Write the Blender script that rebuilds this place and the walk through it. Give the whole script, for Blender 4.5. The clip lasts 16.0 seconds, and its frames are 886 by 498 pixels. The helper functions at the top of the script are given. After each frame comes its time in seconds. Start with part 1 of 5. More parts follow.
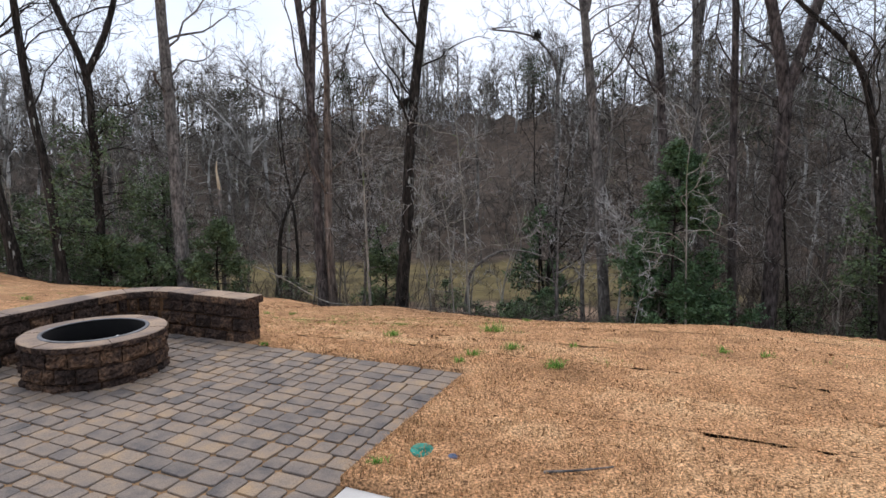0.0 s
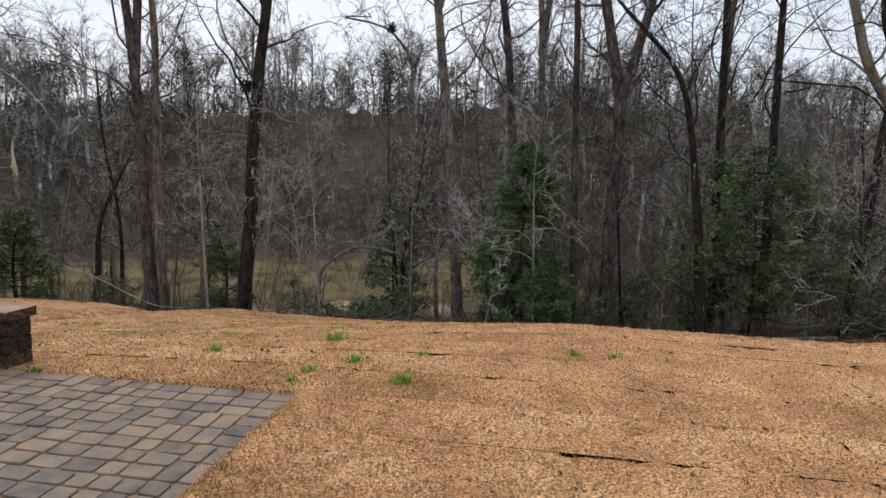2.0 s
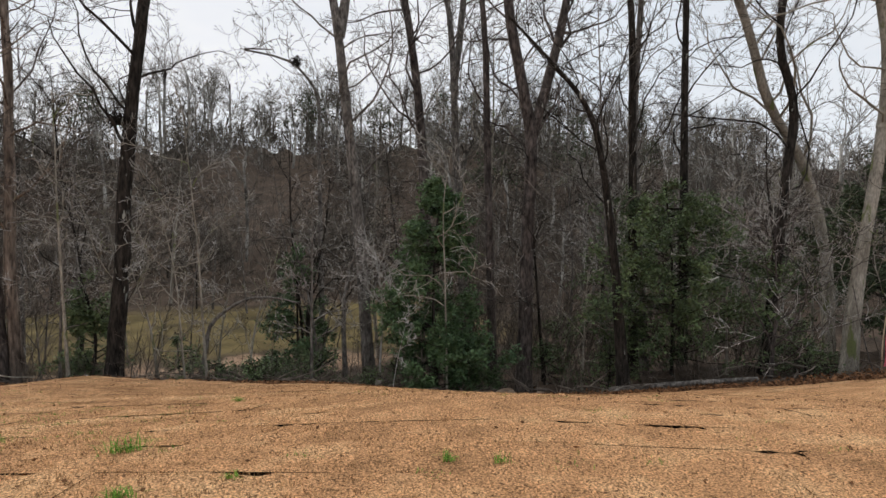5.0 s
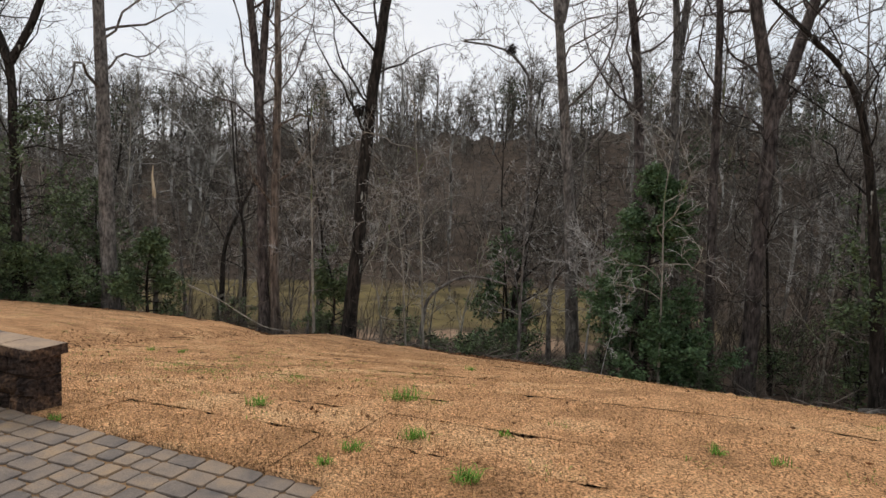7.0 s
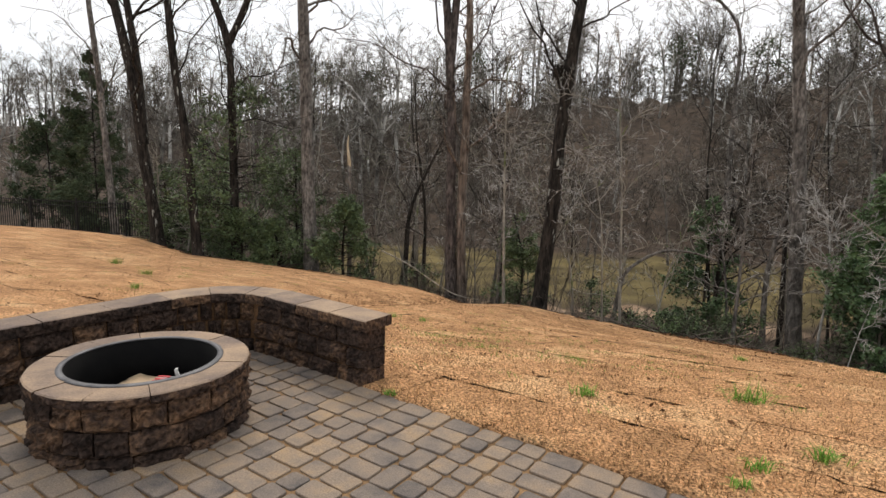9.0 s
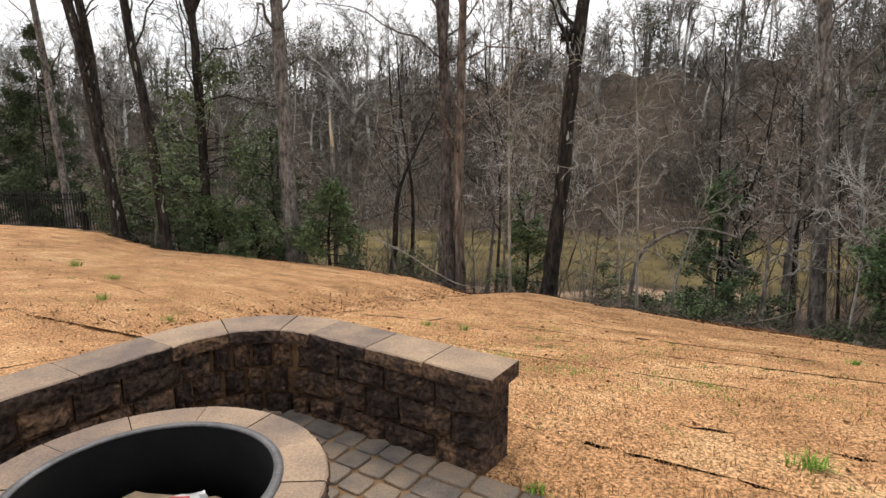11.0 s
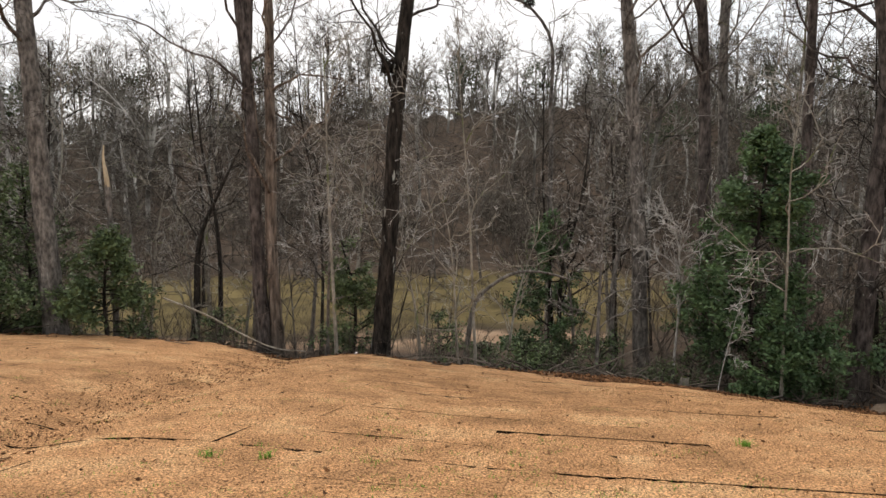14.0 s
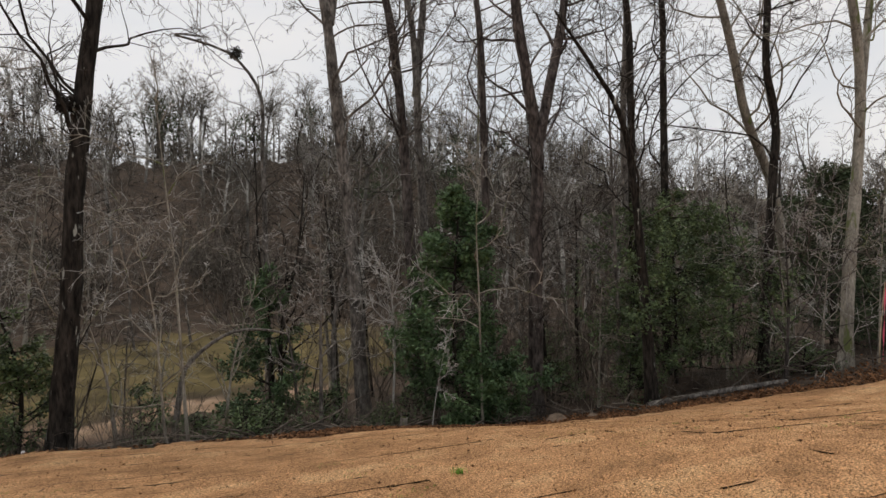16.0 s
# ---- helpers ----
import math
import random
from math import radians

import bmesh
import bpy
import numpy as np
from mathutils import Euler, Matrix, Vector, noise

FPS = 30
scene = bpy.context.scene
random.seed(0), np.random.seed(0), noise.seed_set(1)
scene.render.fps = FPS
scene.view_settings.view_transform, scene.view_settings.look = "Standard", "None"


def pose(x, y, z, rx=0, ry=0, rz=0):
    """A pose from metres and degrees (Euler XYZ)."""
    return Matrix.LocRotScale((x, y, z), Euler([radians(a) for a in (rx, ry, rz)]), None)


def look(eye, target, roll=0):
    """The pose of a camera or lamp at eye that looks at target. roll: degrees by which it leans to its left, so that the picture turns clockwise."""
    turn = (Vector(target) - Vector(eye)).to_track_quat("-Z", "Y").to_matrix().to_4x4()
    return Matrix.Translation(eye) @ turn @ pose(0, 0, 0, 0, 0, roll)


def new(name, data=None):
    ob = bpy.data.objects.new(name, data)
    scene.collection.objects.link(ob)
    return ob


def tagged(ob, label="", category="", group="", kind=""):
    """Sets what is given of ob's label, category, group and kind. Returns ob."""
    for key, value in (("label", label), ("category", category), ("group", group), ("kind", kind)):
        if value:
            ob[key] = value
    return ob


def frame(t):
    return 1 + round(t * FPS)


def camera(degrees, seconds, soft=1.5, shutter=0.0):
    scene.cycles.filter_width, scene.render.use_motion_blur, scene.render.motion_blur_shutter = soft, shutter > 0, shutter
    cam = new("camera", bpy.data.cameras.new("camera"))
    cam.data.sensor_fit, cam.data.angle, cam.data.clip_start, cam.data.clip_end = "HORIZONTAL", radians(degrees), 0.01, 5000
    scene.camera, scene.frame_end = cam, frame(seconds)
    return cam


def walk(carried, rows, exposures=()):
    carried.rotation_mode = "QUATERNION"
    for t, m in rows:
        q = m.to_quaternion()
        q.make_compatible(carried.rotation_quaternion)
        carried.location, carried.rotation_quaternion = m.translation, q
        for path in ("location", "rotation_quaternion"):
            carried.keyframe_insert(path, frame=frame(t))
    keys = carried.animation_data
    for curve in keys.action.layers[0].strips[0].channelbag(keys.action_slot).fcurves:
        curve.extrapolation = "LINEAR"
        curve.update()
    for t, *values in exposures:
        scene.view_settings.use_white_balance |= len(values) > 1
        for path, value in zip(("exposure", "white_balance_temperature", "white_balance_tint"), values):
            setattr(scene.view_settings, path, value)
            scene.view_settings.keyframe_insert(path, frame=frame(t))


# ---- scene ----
cam = camera(75.6, 16.0)
PATH = [
    (0, (-0.013, -0.008, 1.654), (-0.025, 1.978, 1.417), -0.2),
    (0.5, (0.017, 0.034, 1.658), (0.164, 2.015, 1.419), 0.4),
    (1, (0.018, 0.18, 1.65), (0.292, 2.147, 1.411), 0.9),
    (1.5, (0.041, 0.434, 1.65), (0.422, 2.382, 1.408), 1.6),
    (2, (0.179, 0.613, 1.603), (0.661, 2.539, 1.359), 1.6),
    (2.5, (0.421, 0.867, 1.569), (1.008, 2.763, 1.324), 1.1),
    (3, (0.672, 1.133, 1.598), (1.362, 2.996, 1.37), 0.7),
    (3.2, (0.781, 1.206, 1.594), (1.511, 3.055, 1.378), 0.5),
    (5.3, (1.227, 1.775, 1.658), (1.923, 3.648, 1.566), 1.0),
    (5.5, (1.201, 1.772, 1.653), (1.851, 3.662, 1.563), 1.1),
    (6, (1.113, 1.749, 1.635), (1.61, 3.684, 1.537), 1.5),
    (6.5, (0.947, 1.723, 1.62), (1.234, 3.698, 1.491), 1.8),
    (7, (0.645, 1.703, 1.611), (0.711, 3.695, 1.444), 2.2),
    (7.5, (0.34, 1.797, 1.57), (0.206, 3.782, 1.368), 2.2),
    (8, (-0.035, 1.891, 1.569), (-0.329, 3.855, 1.329), 2.2),
    (8.5, (-0.41, 1.987, 1.579), (-0.812, 3.928, 1.309), 2.0),
    (8.7, (-0.557, 2.057, 1.558), (-0.984, 3.991, 1.279), 1.8),
    (10.8, (-1.846, 3.271, 1.439), (-2.216, 5.204, 1.081), 0.5),
    (11, (-1.907, 3.398, 1.444), (-2.222, 5.34, 1.084), 0.4),
    (11.5, (-1.942, 3.766, 1.468), (-2.105, 5.727, 1.112), 0.3),
    (12, (-1.98, 4.145, 1.444), (-2.027, 6.115, 1.1), 0.1),
    (12.5, (-1.957, 4.528, 1.464), (-1.906, 6.499, 1.129), 0.1),
    (13, (-1.879, 4.822, 1.498), (-1.779, 6.795, 1.187), 0.4),
    (13.5, (-1.881, 5.106, 1.502), (-1.711, 7.081, 1.233), 0.6),
    (14, (-1.91, 5.211, 1.494), (-1.628, 7.178, 1.268), 0.5),
    (14.5, (-1.939, 5.171, 1.52), (-1.48, 7.109, 1.344), 0.4),
    (15, (-1.945, 5.227, 1.531), (-1.263, 7.102, 1.403), 0.3),
    (15.5, (-1.934, 5.269, 1.522), (-1.011, 7.041, 1.445), -0.0),
    (16, (-1.903, 5.243, 1.506), (-0.729, 6.862, 1.465), -0.3),
]
EXPOSURES = [
    (0.0, 0.17, 6180, 14), (1.5, -0.03, 6480, 13), (3.0, 0.0, 6730, 12), (5.5, -0.15, 6930, 12), (6.5, -0.2, 6930, 12), (7.0, -0.1, 6930, 12), (8.5, 0.15, 7130, 12),
    (11.0, 0.45, 7230, 13), (13.5, 0.38, 7430, 13), (14.0, 0.24, 7400, 13), (14.5, 0.1, 7400, 13), (16.0, -0.25, 7200, 13),
]
walk(cam, [(t, look(eye, target, roll)) for t, eye, target, roll in PATH], EXPOSURES)

# ---------------------------------------------------------------- world, sun
world = bpy.data.worlds.new("overcast_sky")
scene.world = world
world.use_nodes = True
wt = world.node_tree
wt.nodes.clear()
SUN_ELEVATION, SUN_AZIMUTH = 50.0, -28.0
w_out = wt.nodes.new("ShaderNodeOutputWorld")
w_bg = wt.nodes.new("ShaderNodeBackground")
w_sky = wt.nodes.new("ShaderNodeTexSky")
w_sky.sky_type = "NISHITA"
w_sky.sun_disc = False
w_sky.sun_elevation = radians(SUN_ELEVATION)
w_sky.sun_rotation = radians(SUN_AZIMUTH)
w_co = wt.nodes.new("ShaderNodeTexCoord")
w_map = wt.nodes.new("ShaderNodeMapping")
w_map.inputs["Scale"].default_value = (1.0, 1.0, 3.0)
w_noise = wt.nodes.new("ShaderNodeTexNoise")
w_noise.inputs["Scale"].default_value = 2.2
w_noise.inputs["Detail"].default_value = 5.0
w_ramp = wt.nodes.new("ShaderNodeValToRGB")
w_ramp.color_ramp.elements[0].position = 0.35
w_ramp.color_ramp.elements[0].color = (0.85, 0.94, 1.05, 1)
w_ramp.color_ramp.elements[1].position = 0.62
w_ramp.color_ramp.elements[1].color = (0.99, 1.04, 1.11, 1)
w_gain = wt.nodes.new("ShaderNodeVectorMath")
w_gain.operation = "SCALE"
w_gain.inputs["Scale"].default_value = 10.0
w_mix = wt.nodes.new("ShaderNodeMix")
w_mix.data_type = "RGBA"
w_mix.inputs["Factor"].default_value = 0.9
w_bg.inputs["Strength"].default_value = 0.1
wt.links.new(w_co.outputs["Generated"], w_map.inputs["Vector"])
wt.links.new(w_map.outputs["Vector"], w_noise.inputs["Vector"])
wt.links.new(w_noise.outputs["Fac"], w_ramp.inputs["Fac"])
wt.links.new(w_ramp.outputs["Color"], w_gain.inputs[0])
wt.links.new(w_sky.outputs["Color"], w_mix.inputs["A"])
wt.links.new(w_gain.outputs["Vector"], w_mix.inputs["B"])
wt.links.new(w_mix.outputs["Result"], w_bg.inputs["Color"])
wt.links.new(w_bg.outputs["Background"], w_out.inputs["Surface"])

sun_data = bpy.data.lights.new("sun", "SUN")
sun_data.energy = 1.65
sun_data.angle = radians(22)
sun_data.color = (1.0, 0.95, 0.88)
sun = new("sun", sun_data)
az, el = radians(SUN_AZIMUTH), radians(SUN_ELEVATION)
sun.matrix_world = look((30 * math.sin(az) * math.cos(el), 30 * math.cos(az) * math.cos(el), 30 * math.sin(el)), (0, 0, 0))


# ---------------------------------------------------------------- materials
def surface(name, stops, scale=4.0, rough=0.85, bump=0.3, fine=60.0, grain=0.25, stretch=(1, 1, 1), spread=0.0, islands=False,
            metal=0.0, spots=None, bump_distance=0.01, sheen=0.0, local=False):
    """A weathered surface: two scales of noise in colour, relief of the fine one, and a spread of brightness from piece to piece."""
    m = bpy.data.materials.new(name)
    m.use_nodes = True
    nt = m.node_tree
    bsdf = nt.nodes["Principled BSDF"]
    bsdf.inputs["Roughness"].default_value = rough
    bsdf.inputs["Metallic"].default_value = metal
    bsdf.inputs["Specular IOR Level"].default_value = 0.12 if rough > 0.66 else 0.4
    geo = nt.nodes.new("ShaderNodeNewGeometry")
    tex = nt.nodes.new("ShaderNodeTexCoord")
    mp = nt.nodes.new("ShaderNodeMapping")
    mp.inputs["Scale"].default_value = stretch
    nt.links.new(tex.outputs["Object"] if local else geo.outputs["Position"], mp.inputs["Vector"])
    big = nt.nodes.new("ShaderNodeTexNoise")
    big.inputs["Scale"].default_value = scale
    big.inputs["Detail"].default_value = 6.0
    big.inputs["Roughness"].default_value = 0.6
    nt.links.new(mp.outputs["Vector"], big.inputs["Vector"])
    small = nt.nodes.new("ShaderNodeTexNoise")
    small.inputs["Scale"].default_value = fine
    small.inputs["Detail"].default_value = 4.0
    nt.links.new(mp.outputs["Vector"], small.inputs["Vector"])
    ramp = nt.nodes.new("ShaderNodeValToRGB")
    while len(ramp.color_ramp.elements) < len(stops):
        ramp.color_ramp.elements.new(0.5)
    for e, (pos, col) in zip(ramp.color_ramp.elements, stops):
        e.position, e.color = pos, (*col, 1)
    fac = big.outputs["Fac"]
    if spread:
        info = nt.nodes.new("ShaderNodeObjectInfo")
        shift = nt.nodes.new("ShaderNodeMath")
        shift.operation = "MULTIPLY_ADD"
        src = geo.outputs["Random Per Island"] if islands else info.outputs["Random"]
        nt.links.new(src, shift.inputs[0])
        shift.inputs[1].default_value = spread
        less = nt.nodes.new("ShaderNodeMath")
        less.operation = "SUBTRACT"
        nt.links.new(fac, less.inputs[0])
        less.inputs[1].default_value = spread / 2
        nt.links.new(less.outputs[0], shift.inputs[2])
        fac = shift.outputs[0]
    nt.links.new(fac, ramp.inputs["Fac"])
    colour = ramp.outputs["Color"]
    gr = nt.nodes.new("ShaderNodeMapRange")
    gr.inputs["From Min"].default_value, gr.inputs["From Max"].default_value = 0.3, 0.7
    gr.inputs["To Min"].default_value, gr.inputs["To Max"].default_value = 1 - grain, 1 + grain
    nt.links.new(small.outputs["Fac"], gr.inputs["Value"])
    mul = nt.nodes.new("ShaderNodeVectorMath")
    mul.operation = "SCALE"
    nt.links.new(colour, mul.inputs[0])
    nt.links.new(gr.outputs["Result"], mul.inputs["Scale"])
    colour = mul.outputs["Vector"]
    if spots:
        s_col, s_scale, s_edge = spots
        sp = nt.nodes.new("ShaderNodeTexNoise")
        sp.inputs["Scale"].default_value = s_scale
        sp.inputs["Detail"].default_value = 5.0
        nt.links.new(mp.outputs["Vector"], sp.inputs["Vector"])
        cut = nt.nodes.new("ShaderNodeMapRange")
        cut.inputs["From Min"].default_value, cut.inputs["From Max"].default_value = s_edge, s_edge + 0.05
        nt.links.new(sp.outputs["Fac"], cut.inputs["Value"])
        mx = nt.nodes.new("ShaderNodeMix")
        mx.data_type = "RGBA"
        nt.links.new(cut.outputs["Result"], mx.inputs["Factor"])
        nt.links.new(colour, mx.inputs["A"])
        mx.inputs["B"].default_value = (*s_col, 1)
        colour = mx.outputs["Result"]
    nt.links.new(colour, bsdf.inputs["Base Color"])
    if bump:
        bp = nt.nodes.new("ShaderNodeBump")
        bp.inputs["Strength"].default_value = bump
        bp.inputs["Distance"].default_value = bump_distance
        nt.links.new(small.outputs["Fac"], bp.inputs["Height"])
        nt.links.new(bp.outputs["Normal"], bsdf.inputs["Normal"])
    return m


SOD_STOPS = [(0.28, (0.345, 0.188, 0.092)), (0.5, (0.555, 0.304, 0.151)), (0.72, (0.68, 0.425, 0.225))]
M_SOD = surface("dormant_sod", SOD_STOPS, 1.6, 0.95, 1.0, 62, 0.8, spread=0.12, bump_distance=0.035, spots=((0.15, 0.078, 0.04), 30.0, 0.615))
M_SOD_FAR = surface("dormant_sod_far", SOD_STOPS, 1.6, 0.95, 1.0, 62, 0.8, spread=0.12, islands=True, bump_distance=0.035,
                    spots=((0.15, 0.078, 0.04), 30.0, 0.615))
M_BLADE = surface("dry_grass_blade", [(0.3, (0.16, 0.084, 0.038)), (0.7, (0.58, 0.345, 0.165))], 3, 0.9, 0, 40, 0.2, spread=0.5, islands=True)
M_GREEN = surface("green_blade", [(0.3, (0.075, 0.165, 0.025)), (0.7, (0.22, 0.39, 0.065))], 20, 0.7, 0, 60, 0.2, spread=0.3, islands=True)
M_SOIL = surface("dark_soil", [(0.3, (0.07, 0.04, 0.022)), (0.7, (0.17, 0.095, 0.05))], 3, 0.95, 0.5, 50, 0.3)
M_SAND = surface("joint_sand", [(0.3, (0.12, 0.074, 0.04)), (0.7, (0.29, 0.178, 0.094))], 5, 0.95, 0.4, 120, 0.25)
PAVER_STOPS = [(0.2, (0.105, 0.094, 0.089)), (0.42, (0.185, 0.152, 0.128)), (0.62, (0.25, 0.192, 0.144)), (0.88, (0.35, 0.24, 0.14))]
M_PAVER = surface("tumbled_paver", PAVER_STOPS, 6, 0.75, 0.5, 140, 0.25, spread=0.36, bump_distance=0.004)
M_PAVER_FAR = surface("tumbled_paver_far", PAVER_STOPS, 6, 0.75, 0.5, 140, 0.25, spread=0.36, islands=True, bump_distance=0.004)
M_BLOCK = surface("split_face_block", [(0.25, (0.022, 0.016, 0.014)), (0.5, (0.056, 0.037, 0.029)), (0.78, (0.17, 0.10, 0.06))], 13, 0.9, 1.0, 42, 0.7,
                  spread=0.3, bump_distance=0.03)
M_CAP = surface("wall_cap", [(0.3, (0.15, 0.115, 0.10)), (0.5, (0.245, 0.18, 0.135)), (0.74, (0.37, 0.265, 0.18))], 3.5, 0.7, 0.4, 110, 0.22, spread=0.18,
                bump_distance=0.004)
M_STEEL = surface("black_steel", [(0.3, (0.003, 0.003, 0.0034)), (0.7, (0.006, 0.006, 0.006))], 9, 0.9, 0.1, 80, 0.2)
M_FLANGE = surface("worn_steel_rim", [(0.3, (0.05, 0.05, 0.055)), (0.7, (0.15, 0.15, 0.158))], 9, 0.6, 0.1, 90, 0.2, metal=0.3)
M_CONCRETE = surface("pale_concrete", [(0.3, (0.46, 0.44, 0.41)), (0.7, (0.60, 0.58, 0.55))], 2.5, 0.85, 0.2, 150, 0.08)
M_BARK_DARK = surface("dark_bark", [(0.3, (0.010, 0.009, 0.008)), (0.7, (0.05, 0.042, 0.036))], 6, 0.95, 1.0, 17, 0.7, (1, 1, 0.25),
                      spots=((0.34, 0.35, 0.32), 8.0, 0.64), bump_distance=0.03)
M_BARK_GREY = surface("grey_bark", [(0.3, (0.058, 0.053, 0.049)), (0.7, (0.25, 0.228, 0.208))], 5, 0.95, 1.0, 16, 0.6, (1, 1, 0.42), bump_distance=0.06)
M_BARK_RED = surface("reddish_bark", [(0.3, (0.028, 0.024, 0.023)), (0.7, (0.15, 0.126, 0.116))], 5, 0.95, 1.0, 15, 0.7, (1, 1, 0.32), bump_distance=0.06)
M_BARK_TAN = surface("peeling_bark", [(0.3, (0.06, 0.046, 0.038)), (0.55, (0.19, 0.152, 0.126)), (0.78, (0.34, 0.295, 0.26))], 5, 0.95, 1.0, 14, 0.7,
                     (1, 1, 0.2), bump_distance=0.06)
M_BARK_PALE = surface("pale_lichen_bark", [(0.3, (0.15, 0.135, 0.112)), (0.7, (0.38, 0.35, 0.30))], 4, 0.95, 0.8, 30, 0.35, (1, 1, 0.3),
                      spots=((0.14, 0.16, 0.07), 3.0, 0.6), bump_distance=0.02)
M_TWIG = surface("twig_bark", [(0.3, (0.025, 0.021, 0.018)), (0.7, (0.085, 0.071, 0.062))], 2, 0.9, 0, 10, 0.2)
M_TWIG_PALE = surface("bleached_twigs", [(0.3, (0.22, 0.21, 0.195)), (0.7, (0.50, 0.485, 0.465))], 3, 0.9, 0, 12, 0.2)
M_FAR = surface("far_wood", [(0.3, (0.05, 0.044, 0.037)), (0.7, (0.18, 0.162, 0.138))], 0.25, 0.95, 0, 3, 0.25)
M_FAR_STEM = surface("far_stems", [(0.36, (0.04, 0.036, 0.031)), (0.5, (0.20, 0.19, 0.172)), (0.64, (0.52, 0.505, 0.475))], 0.4, 0.95, 0, 3, 0.25)


def vary_islands(mat, low, high):
    """Each branch a little lighter or darker than its neighbour."""
    nt = mat.node_tree
    bsdf = next(n for n in nt.nodes if n.type == "BSDF_PRINCIPLED")
    link = bsdf.inputs["Base Color"].links[0]
    source = link.from_socket
    geo = nt.nodes.new("ShaderNodeNewGeometry")
    ramp = nt.nodes.new("ShaderNodeMapRange")
    ramp.inputs["To Min"].default_value = low
    ramp.inputs["To Max"].default_value = high
    scale = nt.nodes.new("ShaderNodeVectorMath")
    scale.operation = "SCALE"
    nt.links.new(geo.outputs["Random Per Island"], ramp.inputs["Value"])
    nt.links.new(source, scale.inputs[0])
    nt.links.new(ramp.outputs["Result"], scale.inputs["Scale"])
    nt.links.new(scale.outputs["Vector"], bsdf.inputs["Base Color"])


vary_islands(M_FAR, 0.55, 1.75)
M_THICKET = surface("thicket_stems", [(0.34, (0.03, 0.025, 0.021)), (0.66, (0.23, 0.195, 0.165))], 0.8, 0.95, 0, 6, 0.3)
M_HOLLY = surface("holly_leaf", [(0.3, (0.026, 0.062, 0.024)), (0.7, (0.10, 0.17, 0.068))], 0.9, 0.55, 0, 9, 0.3, spread=0.3, islands=True)
M_BROAD = surface("evergreen_leaf", [(0.3, (0.036, 0.063, 0.026)), (0.7, (0.125, 0.176, 0.07))], 0.9, 0.55, 0, 9, 0.3, spread=0.4, islands=True)
M_NEEDLE = surface("pine_needles", [(0.3, (0.035, 0.054, 0.032)), (0.7, (0.09, 0.115, 0.062))], 0.5, 0.8, 0, 6, 0.3, spread=0.3, islands=True)
M_LEAF = surface("fallen_leaf", [(0.3, (0.07, 0.035, 0.018)), (0.7, (0.24, 0.12, 0.06))], 9, 0.9, 0, 30, 0.2, spread=0.6, islands=True)
M_FENCE = surface("black_fence_paint", [(0.3, (0.012, 0.012, 0.013)), (0.7, (0.022, 0.022, 0.022))], 5, 0.7, 0, 60, 0.1)
M_WOOD_BARE = surface("bare_broken_wood", [(0.3, (0.36, 0.27, 0.17)), (0.7, (0.60, 0.50, 0.36))], 5, 0.9, 0.6, 30, 0.25, (1, 1, 0.2))


